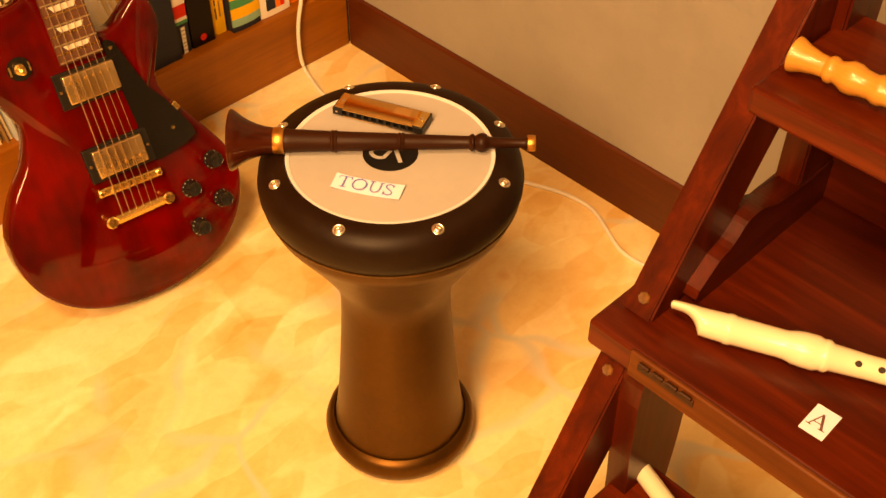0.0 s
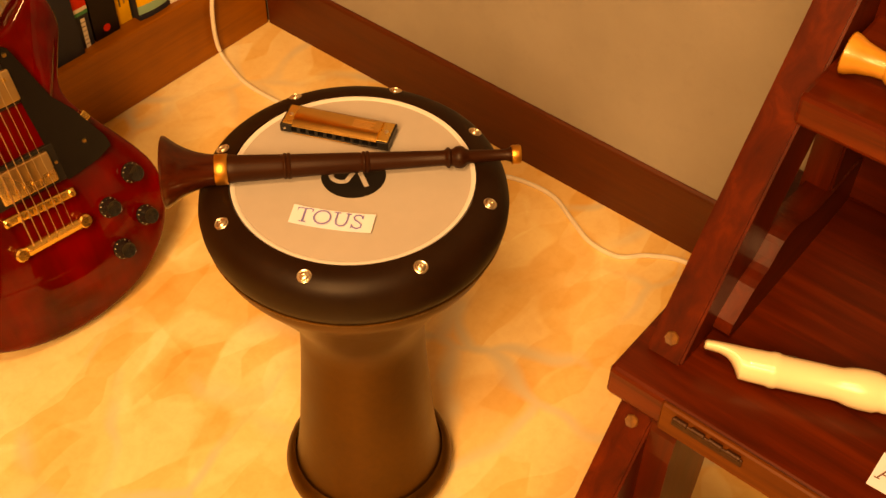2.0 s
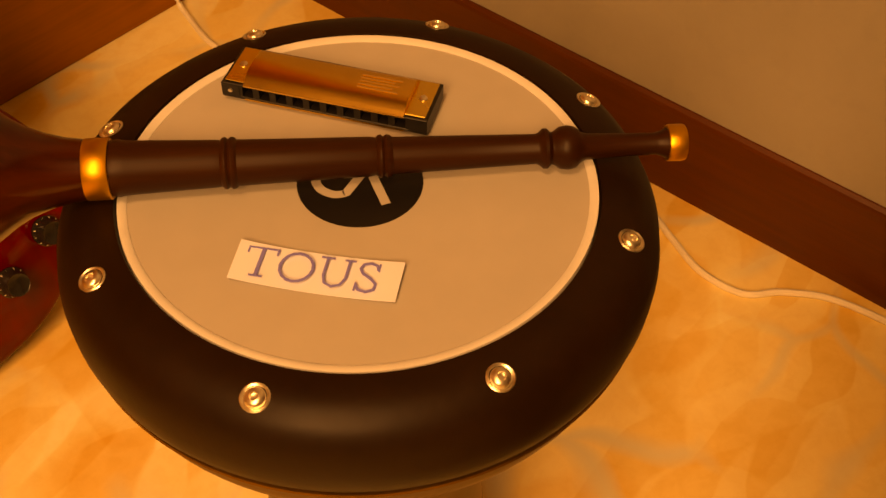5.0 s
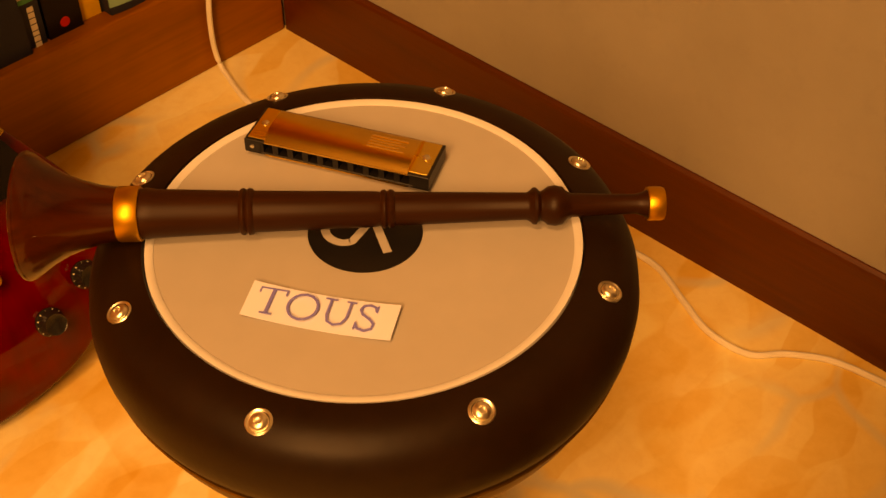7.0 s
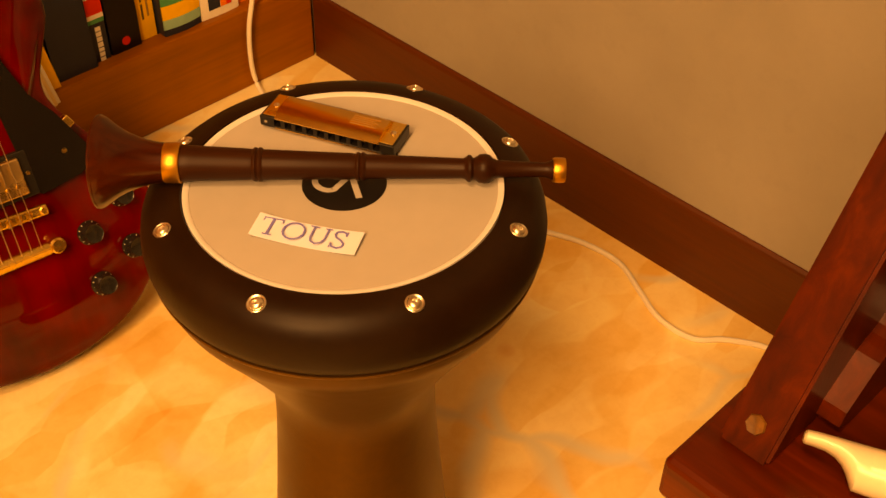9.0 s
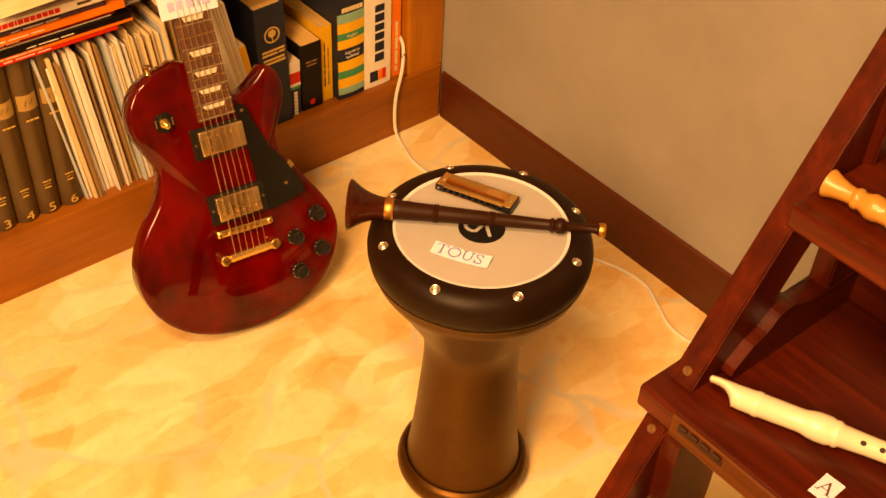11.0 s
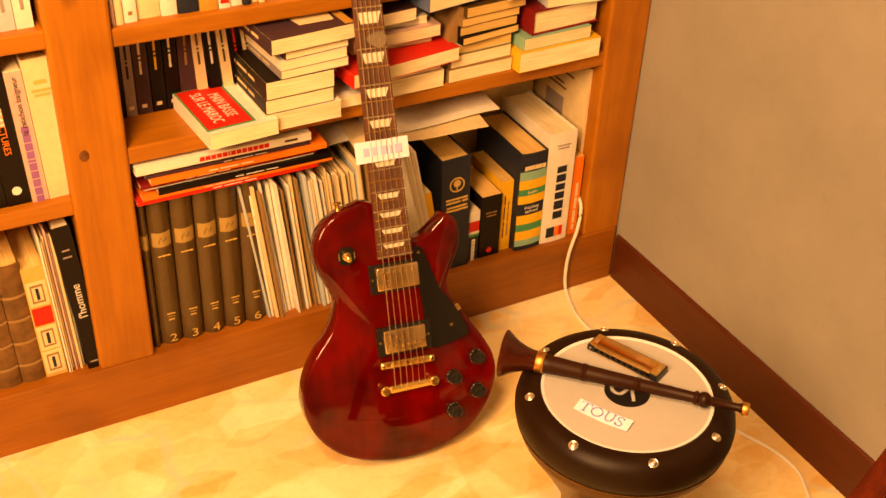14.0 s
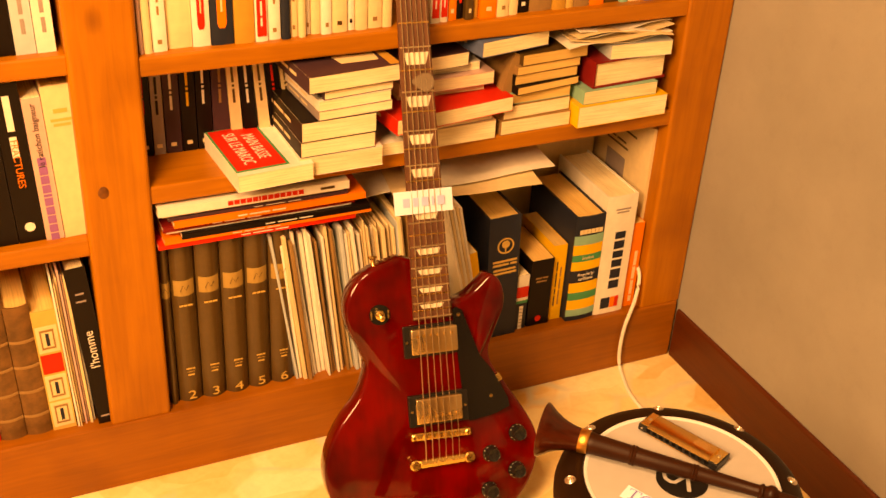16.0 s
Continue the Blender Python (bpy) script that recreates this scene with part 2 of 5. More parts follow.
floor_print, wall_grey = stone_lino(), wall_paint()
# For unseen walls and ceiling: tone kept dark to cut bounce and reflections.
dark_plaster = plain("dark_plaster", (0.22, 0.20, 0.165), 0.85)
red_lacquer = guitar_lacquer()
gold = plain("gold_plate", (0.95, 0.66, 0.24), 0.27, 1.0, 0.10, 90)
pickup_gold = plain("worn_gold_cover", (0.86, 0.66, 0.36), 0.27, 1.0, 0.14, 70)
harp_gold = plain("brushed_gold_plate", (0.90, 0.56, 0.20), 0.2, 1.0, 0.16, 40)
brass = plain("brass", (0.66, 0.34, 0.09), 0.40, 1.0, 0.15, 120)
chrome = plain("chrome", (0.90, 0.84, 0.72), 0.30, 1.0, 0.06, 120)
black_plastic = plain("black_plastic", (0.012, 0.011, 0.010), 0.32, vary=0.1)
black_guard = plain("black_pickguard", (0.008, 0.007, 0.006), 0.22, vary=0.1)
knob_black = plain("knob_black", (0.014, 0.013, 0.012), 0.25)
rosewood = wood("rosewood", [(0.3, (0.05, 0.02, 0.010)), (0.7, (0.15, 0.062, 0.03))], "Y", 60, 0.5, 0, False)
pearl = plain("pearl_inlay", (0.72, 0.68, 0.55), 0.25, 0.0, 0.2, 120)
neck_lacquer = plain("neck_lacquer", (0.16, 0.01, 0.008), 0.25, coat=0.8)
string_steel = plain("string_wire", (0.92, 0.80, 0.58), 0.35, 1.0)
drum_black = plain("drum_black_paint", (0.096, 0.043, 0.0062), 0.38, 0.8, 0.16, 140, relief=0.08, spec=0.4)
rim_black = plain("rim_black", (0.0135, 0.0050, 0.0013), 0.44, 0.0, 0.22, 220, relief=0.08, spec=0.17)
seam_metal = plain("worn_seam_metal", (0.20, 0.105, 0.034), 0.36, 0.85, 0.3, 160)
drum_skin = plain("frosted_drum_skin", (0.415, 0.405, 0.405), 0.55, 0.0, 0.06, 60, relief=0.03)
skin_edge = plain("clear_skin_edge", (0.68, 0.70, 0.74), 0.4)
print_black = plain("black_print", (0.006, 0.005, 0.005), 0.45)
white_paper = plain("white_paper", (0.70, 0.77, 1.0), 0.8, vary=0.03)
violet_ink = plain("violet_ink", (0.19, 0.185, 0.60), 0.8)
pale_violet_ink = plain("pale_violet_ink", (0.50, 0.50, 0.90), 0.8)
brown_ink = plain("brown_ink", (0.12, 0.05, 0.05), 0.8)
blackwood = wood("blackwood", [(0.3, (0.016, 0.0046, 0.0014)), (0.7, (0.040, 0.0120, 0.0034))], "Z", 60, 0.40, 0.0, False, 0.08, spec=0.15)
bell_wood = wood("polished_bell_wood", [(0.3, (0.012, 0.0022, 0.0010)), (0.7, (0.070, 0.012, 0.003))], "Z", 30, 0.30, 0.5, False, 0.02, spec=0.08)
bell_wood.node_tree.nodes["Principled BSDF"].inputs["Coat Roughness"].default_value = 0.04
boxwood = wood("boxwood", [(0.3, (0.50, 0.23, 0.040)), (0.7, (0.64, 0.34, 0.070))], "Z", 50, 0.35, 0.3, False, 0.05)
ivory_plastic = plain("ivory_plastic", (0.80, 0.73, 0.55), 0.3, vary=0.04, coat=0.3)
worn_scar = plain("worn_scar", (0.17, 0.070, 0.014), 0.6, vary=0.62, scale=260, relief=0.6)
dark_iron = plain("dark_iron", (0.050, 0.017, 0.006), 0.45, 0.4, vary=0.4, scale=250, relief=0.3)
# Hole mouths are closed pieces; the shade inside them is this dark colour.
hole_shade = plain("hole_shade", (0.03, 0.018, 0.01), 0.8)
cable_white = plain("cable_white", (0.80, 0.77, 0.68), 0.5)


def page_edges(name, colour, shade):
    """Trimmed paper: fine leaf lines across the thickness, broad yellowing, and a tone of its own for each book."""
    m, nt, b = nodes_of(name)
    leaf = noise_tex(nt, coords(nt, (1, 0.012, 0.012)), 850, 3, 0.7)
    broad = noise_tex(nt, coords(nt, (1, 0.25, 0.25)), 60, 3, 0.5)
    tone = noise_tex(nt, coords(nt), 9, 3)
    r_ = ramp(nt, [(0.33, tuple(c * 0.72 for c in colour)), (0.52, colour)])
    nt.links.new(leaf.outputs[0], r_.inputs[0])
    rb = ramp(nt, [(0.36, (0.86, 0.80, 0.70)), (0.56, (1, 1, 1))])
    nt.links.new(broad.outputs[0], rb.inputs[0])
    col = mix_colour(nt, 0.55, r_.outputs[0], rb.outputs[0], "MULTIPLY")
    rt = ramp(nt, [(0.35, (0.90, 0.84, 0.72)), (0.6, (1, 1, 1))])
    nt.links.new(tone.outputs[0], rt.inputs[0])
    col = mix_colour(nt, 0.6, col, rt.outputs[0], "MULTIPLY")
    oi = nt.nodes.new("ShaderNodeObjectInfo")
    rr = ramp(nt, [(0, (1 - shade, 1 - shade, 1 - shade * 1.3)), (1, (1, 1, 1))])
    nt.links.new(oi.outputs["Random"], rr.inputs[0])
    col = mix_colour(nt, 1.0, col, rr.outputs[0], "MULTIPLY")
    nt.links.new(col, b.inputs["Base Color"])
    b.inputs["Roughness"].default_value, b.inputs["Specular IOR Level"].default_value = 0.85, 0.2
    bump(nt, b, leaf.outputs[0], 0.35, 0.0006)
    return m


pages = page_edges("page_edges", (0.98, 0.90, 0.66), 0.16)
old_pages = page_edges("yellowed_pages", (0.82, 0.58, 0.23), 0.2)


def cover(name, c, rough=0.4):
    return plain(name, c, rough, vary=0.12, scale=80, spec=0.18)


COVERS = {k: cover("cover_" + k, c) for k, c in dict(
    black=(0.007, 0.004, 0.0035), brown=(0.095, 0.055, 0.016), navy=(0.020, 0.024, 0.040), white=(0.80, 0.77, 0.69),
    cream=(0.76, 0.62, 0.37), yellow=(0.82, 0.48, 0.03), red=(0.60, 0.025, 0.015), dark_red=(0.20, 0.012, 0.012),
    orange=(0.82, 0.20, 0.02), green=(0.06, 0.28, 0.12), teal=(0.25, 0.46, 0.36), grey=(0.32, 0.27, 0.26),
    plum=(0.06, 0.03, 0.04), blue=(0.10, 0.14, 0.28), leather=(0.14, 0.07, 0.025), tan=(0.30, 0.18, 0.07),
    pink=(0.62, 0.42, 0.38), mauve=(0.30, 0.12, 0.36), gold=(0.62, 0.42, 0.12), dull_gold=(0.36, 0.24, 0.075), ochre=(0.50, 0.28, 0.05), pale_blue=(0.50, 0.56, 0.60)).items()}
COVERS["brown"] = plain("glazed_brown_cloth", (0.078, 0.043, 0.011), 0.30, vary=0.2, scale=140, relief=0.12, spec=0.5)
COVERS["leather"] = plain("worn_leather", (0.20, 0.098, 0.030), 0.5, vary=0.6, scale=70, relief=0.3, spec=0.3)


# ---------------------------------------------------------------- mesh helpers
def mesh_of(bm, name, smooth=False, angle=40):
    me = bpy.data.meshes.new(name)
    bmesh.ops.recalc_face_normals(bm, faces=bm.faces[:])
    if smooth:
        for f in bm.faces:
            f.smooth = True
        for e in bm.edges:
            if len(e.link_faces) == 2 and e.calc_face_angle(0) > radians(angle):
                e.smooth = False
    bm.to_mesh(me)
    bm.free()
    return me


def part(name, bm, material, parent=None, label="", m=None, smooth=False):
    me = mesh_of(bm, name, smooth) if isinstance(bm, bmesh.types.BMesh) else bm
    if material:
        me.materials.clear()
        me.materials.append(material)
    ob = new(name, me)
    if parent:
        ob.parent = parent
    if m is not None:
        ob.matrix_local = m
    if label:
        tagged(ob, label)
    return ob


def thing(name, label, category, m=None, group="", kind=""):
    ob = new(name)
    ob.empty_display_size = 0.05
    if m is not None:
        ob.matrix_world = m
    return tagged(ob, label, category, group, kind)


def box(x0, x1, y0, y1, z0, z1, bevel=0.0, seg=2, bm=None):
    own = bmesh.new()
    vs = [own.verts.new(p) for p in ((x0, y0, z0), (x1, y0, z0), (x1, y1, z0), (x0, y1, z0), (x0, y0, z1), (x1, y0, z1), (x1, y1, z1), (x0, y1, z1))]
    for f in ((0, 3, 2, 1), (4, 5, 6, 7), (0, 1, 5, 4), (1, 2, 6, 5), (2, 3, 7, 6), (3, 0, 4, 7)):
        own.faces.new([vs[i] for i in f])
    if bevel:
        bmesh.ops.bevel(own, geom=own.edges[:], offset=bevel, segments=seg, affect="EDGES", profile=0.5)
    if bm is None:
        return own
    me = bpy.data.meshes.new("tmp")
    own.to_mesh(me)
    own.free()
    bm.from_mesh(me)
    bpy.data.meshes.remove(me)
    return bm


def prism(outline, h0, h1, axis="y", bevel=0.0):
    """A flat outline, in the plane across an axis, given thickness from h0 to h1."""
    bm = bmesh.new()
    put = {"y": lambda a, b, h: (a, h, b), "z": lambda a, b, h: (a, b, h), "x": lambda a, b, h: (h, a, b)}[axis]
    lo, hi = [bm.verts.new(put(a, b, h0)) for a, b in outline], [bm.verts.new(put(a, b, h1)) for a, b in outline]
    n = len(outline)
    bm.faces.new(lo)
    bm.faces.new(hi)
    for i in range(n):
        bm.faces.new((lo[i], lo[(i + 1) % n], hi[(i + 1) % n], hi[i]))
    bmesh.ops.recalc_face_normals(bm, faces=bm.faces[:])
    if bevel:
        bmesh.ops.bevel(bm, geom=[e for e in bm.edges if e.calc_face_angle(0) > 0.5], offset=bevel, segments=2, affect="EDGES")
    return bm


def lathe(profile, n=48, closed=False):
    """Turned form about z from (radius, height) pairs."""
    bm = bmesh.new()
    rings = []
    for r, z in profile:
        if r < 1e-6:
            rings.append([bm.verts.new((0, 0, z))])
        else:
            rings.append([bm.verts.new((r * math.cos(2 * math.pi * i / n), r * math.sin(2 * math.pi * i / n), z)) for i in range(n)])
    pairs = list(zip(rings, rings[1:])) + ([(rings[-1], rings[0])] if closed else [])
    for a, b in pairs:
        for i in range(n):
            j = (i + 1) % n
            q = [a[i % len(a)], a[j % len(a)], b[j % len(b)], b[i % len(b)]]
            q = list(dict.fromkeys(q))
            if len(q) > 2:
                bm.faces.new(q)
    for ring in (rings[0], rings[-1]):
        if not closed and len(ring) > 1:
            bm.faces.new(ring)
    return bm


def catmull(pts, steps=6, closed=True):
    out, n = [], len(pts)
    pts = [Vector(p) for p in pts]
    for i in range(n if closed else n - 1):
        if closed:
            a, b, c, d = (pts[(i + k) % n] for k in (-1, 0, 1, 2))
        else:
            a, b, c, d = pts[max(i - 1, 0)], pts[i], pts[i + 1], pts[min(i + 2, n - 1)]
        for s in range(steps):
            t = s / steps
            out.append(0.5 * (2 * b + (c - a) * t + (2 * a - 5 * b + 4 * c - d) * t * t + (3 * b - a - 3 * c + d) * t ** 3))
    if not closed:
        out.append(pts[-1])
    return out


def tube(points, radius, sides=8):
    bm = bmesh.new()
    rings, pts = [], [Vector(p) for p in points]
    for i, p in enumerate(pts):
        way = (pts[min(i + 1, len(pts) - 1)] - pts[max(i - 1, 0)]).normalized()
        side = way.cross((0, 0, 1) if abs(way.z) < 0.9 else (1, 0, 0)).normalized()
        up = side.cross(way)
        rings.append([bm.verts.new(p + radius * (math.cos(2 * math.pi * k / sides) * side + math.sin(2 * math.pi * k / sides) * up)) for k in range(sides)])
    for a, b in zip(rings, rings[1:]):
        for k in range(sides):
            bm.faces.new((a[k], a[(k + 1) % sides], b[(k + 1) % sides], b[k]))
    bm.faces.new(rings[0])
    bm.faces.new(rings[-1])
    return bm


def lettering(body, size, material, parent, m, name="lettering", spread=1.0):
    """Words as a thin mesh in the local plane, centred."""
    cu = bpy.data.curves.new("words", "FONT")
    cu.body, cu.size, cu.align_x, cu.align_y, cu.extrude, cu.space_character = body, size, "CENTER", "CENTER", 0.00012, spread
    cu.resolution_u = 3
    tmp = bpy.data.objects.new("words", cu)
    scene.collection.objects.link(tmp)
    me = bpy.data.meshes.new_from_object(tmp.evaluated_get(bpy.context.evaluated_depsgraph_get()))
    bpy.data.objects.remove(tmp)
    bpy.data.curves.remove(cu)
    return part(name, me, material, parent, m=m)


def bars(widths, height, gap, material, parent, m, name="print_line"):
    """Plain bars in a row that stand for writing."""
    bm, x = bmesh.new(), -(sum(widths) + gap * (len(widths) - 1)) / 2
    for w in widths:
        box(x, x + w, -height / 2, height / 2, 0, 0.00015, bm=bm)
        x += w + gap
    return part(name, bm, material, parent, m=m)


def solid(bm, thick):
    """Give an open sheet its thickness."""
    bm.normal_update()
    bmesh.ops.solidify(bm, geom=bm.faces[:], thickness=thick)


def serif_bar(pts, width, bm, high=0.0002):
    """A flat raised stroke along a line of points in the local xy plane."""
    high += 0.00001 * (len(bm.verts) % 13)
    pts = [Vector((*p, 0)) for p in pts]
    rows = []
    for i, p in enumerate(pts):
        way = (pts[min(i + 1, len(pts) - 1)] - pts[max(i - 1, 0)]).normalized()
        side, up = Vector((-way.y, way.x, 0)) * width / 2, Vector((0, 0, high))
        rows.append([bm.verts.new(q) for q in (p + side, p + side + up, p - side + up, p - side)])
    for r0, r1 in zip(rows, rows[1:]):
        for k in range(4):
            bm.faces.new((r0[k], r0[(k + 1) % 4], r1[(k + 1) % 4], r1[k]))
    bm.faces.new(rows[0])
    bm.faces.new(rows[-1])
    return bm


# ---------------------------------------------------------------- the room
part("floor", box(-3.2, 0.005, -3.4, 0.30, -0.05, 0.0), floor_print)
tagged(bpy.data.objects["floor"], "cream and ochre stone-print sheet floor", "floor", kind="structure")
for nm, b_, mt, lab in (
        ("wall_east", box(0.006, 0.16, -3.4, 0.30, 0.0, 2.5), wall_grey, "grey-beige painted plaster wall, slightly rough"),
        ("wall_north", box(-3.2, 0.006, 0.27, 0.40, 0.0, 2.5), dark_plaster, "unseen plaster wall behind the bookcase, darkened to cut bounce"),
        ("wall_west", box(-3.3, -3.2, -3.4, 0.30, 0.0, 2.5), dark_plaster, "unseen plain plaster wall, darkened to cut bounce"),
        ("wall_south", box(-3.2, 0.006, -3.5, -3.4, 0.0, 2.5), dark_plaster, "unseen plain plaster wall, darkened to cut bounce")):
    tagged(part(nm, b_, mt), lab, "wall", kind="structure")
tagged(part("ceiling", box(-3.3, 0.16, -3.5, 0.40, 2.5, 2.6), dark_plaster), "unseen plaster ceiling, darkened to cut bounce", "ceiling", kind="structure")
bb = prism([(0.0, 0.0), (0.006, 0.0), (0.006, 0.104), (0.004, 0.104), (0.001, 0.101), (0.0, 0.097)], -3.4, -0.001, "y")
tagged(part("baseboard", bb, base_wood), "dark brown stained wooden baseboard with a rounded top", "baseboard", kind="structure")

# ---------------------------------------------------------------- bookcase
MID, UP, LMID, LUP, LOW = 0.517, 0.708, 0.451, 0.722, 0.116
case = thing("bookcase", "brown stained pine bookcase built along the wall", "bookcase")
part("plinth", box(-3.2, -0.001, 0.0, 0.03, 0.0, 0.122, 0.003), plinth_wood, case)
for x0, x1 in ((-1.033, -0.942), (-0.082, 0.0055), (-2.06, -1.97)):
    part("upright", box(x0, x1, 0.004, 0.27, 0.118, 2.25, 0.006, 3), pine_up, case)
for x0, x1, z in ((-0.942, -0.082, MID), (-0.942, -0.082, UP), (-1.97, -1.033, LMID), (-1.97, -1.033, LUP), (-0.942, -0.082, 1.05), (-1.97, -1.033, 1.05),
                  (-0.942, -0.082, 1.40), (-1.97, -1.033, 1.40), (-0.942, -0.082, 1.80), (-1.97, -1.033, 1.80)):
    part("shelf", box(x0 - 0.002, x1 + 0.002, 0.009, 0.262, z - 0.028, z, 0.003), pine_across, case)
for x0, x1 in ((-0.942, -0.082), (-1.97, -1.033)):
    part("bottom_shelf", box(x0 - 0.002, x1 + 0.002, 0.028, 0.262, 0.09, LOW, 0.002), pine_across, case)
knot = part("knot", lathe([(0, 0), (0.0085, 0), (0.0080, 0.0004), (0.0, 0.0005)], 20), plain("knot_wood", (0.17, 0.052, 0.004), 0.5, vary=0.5, scale=160), case, m=pose(-1.006, 0.0042, 0.522, 90) @ Matrix.Diagonal((0.9, 1.15, 1, 1)), smooth=True)
part("back_panel", box(-3.2, -0.001, 0.262, 0.2695, 0.0, 2.25), back_board, case)
part("top_board", box(-3.2, -0.001, 0.0, 0.27, 2.25, 2.28, 0.003), pine_across, case)

# ---------------------------------------------------------------- books
SPINE_FRONT = Matrix(((0, 0, -1, 0), (0, 1, 0, 0), (1, 0, 0, 0), (0, 0, 0, 1)))
SPINE_LEFT = Matrix(((0, 1, 0, 0), (0, 0, 1, 0), (1, 0, 0, 0), (0, 0, 0, 1)))


def book(m, thick, tall, deep, cover_key, label, hard=False, page=None, group="", name="book", round_spine=0.0, category="book"):
    """A book whose spine looks along -y and whose thickness runs along x; returns its root."""
    root = thing(name, label, category, m, group)
    ct, inset = (0.0026, 0.0035) if hard else (0.0007, 0.0006)
    bm = bmesh.new()
    box(0, ct, 0.001, deep, 0, tall, bm=bm)
    box(thick - ct, thick, 0.001, deep, 0, tall, bm=bm)
    n = 10
    outer, inner = [], []
    for i in range(n + 1):
        u = i / n
        bulge = round_spine * (1 - (2 * u - 1) ** 2)
        outer.append((u * thick, -bulge))
        inner.append((ct + u * (thick - 2 * ct), ct - bulge * 0.9))
    sp = prism(outer + inner[::-1], 0, tall, "z")
    me = bpy.data.meshes.new("tmp")
    sp.to_mesh(me)
    sp.free()
    bm.from_mesh(me)
    bpy.data.meshes.remove(me)
    part("cover", bm, COVERS[cover_key], root)
    part("page_block", box(ct, thick - ct, ct, deep - inset, inset, tall - inset), page or pages, root)
    return root


def spine_m(x, z, rot=90, y=-0.0004):
    return pose(x, y, z, 90, 0, 0) @ pose(0, 0, 0, 0, 0, rot)


# numbered dark encyclopaedia volumes
x = -0.9385
for i in range(6):
    w = 0.037 if i else 0.016
    b = book(pose(x, 0.028 + random.uniform(-0.002, 0.002), LOW), w - 0.001, 0.297, 0.205, "brown",
             "dark brown hardback encyclopaedia volume with gilt spine lines", True, group="encyclopaedia volumes", round_spine=0.009, name="encyclopaedia_volume")
    ww = w - 0.001
    bm = prism([(ww * (0.08 + 0.84 * k_ / 8), -0.009 * (1 - (0.84 * (k_ / 4 - 1)) ** 2) - 0.0004) for k_ in range(9)] + [(ww * 0.92, 0.002), (ww * 0.08, 0.002)], 0.205, 0.232, "z")
    part("spine_label", bm, COVERS["dull_gold"], b, "gilt band with an emblem")
    bm = bmesh.new()
    serif_bar([(-0.007, -0.005), (-0.003, 0.005), (0.002, -0.003), (0.006, 0.005)], 0.0010, bm)
    part("emblem", bm, COVERS["brown"], b, m=pose(w / 2, -0.0096, 0.2185, 90))
    if not i:
        x += w + 0.0004
        continue
    bars([0.006, 0.005, 0.007], 0.003, 0.001, COVERS["gold"], b, pose(w / 2, -0.0092, 0.188, 90))
    bars([0.012], 0.0008, 0, COVERS["gold"], b, pose(w / 2, -0.0092, 0.064, 90), "gilt_line")
    bars([0.009, 0.004], 0.0026, 0.001, COVERS["gold"], b, pose(w / 2, -0.0092, 0.070, 90))
    bars([0.010], 0.0026, 0, COVERS["gold"], b, pose(w / 2, -0.0092, 0.058, 90))
    if i < 6:
        lettering(str(i + 1), 0.023, COVERS["gold"], b, pose(w / 2, -0.0096, 0.018, 90) @ Matrix.Diagonal((1.25, 1, 1, 1)), "volume_number")
    x += w + 0.0004

# magazines and comics
mag_x = -0.733
k = 0
while mag_x < -0.492:
    t = random.choice((0.0025, 0.003, 0.004, 0.004, 0.005, 0.006))
    h = random.uniform(0.262, 0.288) if mag_x < -0.52 else random.uniform(0.285, 0.305)
    key = random.choice(("cream", "white", "cream", "white", "cream", "pale_blue", "cream", "white", "tan"))
    lean = 6.0 if mag_x < -0.52 else 4.0
    mg = part("magazine", box(0, t, 0, 0.205, 0, h, min(0.0008, t * 0.2), 1), COVERS[key])
    mg.matrix_world = pose(mag_x, 0.012 + random.uniform(-0.006, 0.014), LOW + t * 0.05, 0, -lean - random.uniform(0, 1.0) + (0 if k % 5 else -1.2), random.uniform(-1.5, 1.5))
    tagged(mg, "thin pale magazine standing with its spine outward", "magazine", "magazines")
    mag_x += t + 0.0016
    k += 1

for i in range(5):
    mg = part("magazine", box(0, 0.0050, 0, 0.2, 0, 0.320 - 0.004 * i, 0.0008, 1), COVERS["white" if i % 2 == 0 else "cream"])
    mg.matrix_world = pose(-0.434 + 0.0052 * i, -0.030 + 0.003 * i, LOW + 0.001, 0, -13.0 + 0.3 * i, -1)
    tagged(mg, "thin pale magazine leaning beside the guitar neck", "magazine", "magazines")

# dictionaries and small reference books beside the corner
def emblem_ring(parent, r, m, mat):
    bm = lathe([(r * 0.82, 0), (r, 0), (r, 0.0003), (r * 0.82, 0.0003)], 24, True)
    part("ring_emblem", bm, mat, parent, m=m)


b = book(pose(-0.393, 0.014, LOW, 0, -2.0), 0.058, 0.246, 0.18, "navy", "thick navy hardback with a gilt tree emblem on its spine", True, old_pages)
emblem_ring(b, 0.0155, pose(0.031, -0.0004, 0.19, 90), COVERS["gold"])
bm = lathe([(0, 0), (0.0075, 0.0), (0.0075, 0.0003), (0, 0.0003)], 16)
part("tree_emblem", bm, COVERS["gold"], b, m=pose(0.031, -0.0006, 0.193, 90))
part("tree_trunk", box(-0.001, 0.001, -0.012, 0, 0, 0.0004), COVERS["gold"], b, m=pose(0.031, -0.0006, 0.19, 90))
for z_, ws in ((0.160, [0.045]), (0.153, [0.03, 0.012]), (0.143, [0.042]), (0.136, [0.045])):
    bars(ws, 0.0042, 0.003, COVERS["gold"], b, spine_m(0.031, z_, 0))
b = book(pose(-0.4075, 0.006, LOW, 0, -10, 0), 0.016, 0.195, 0.12, "yellow", "small yellow paperback leaning on the magazines")
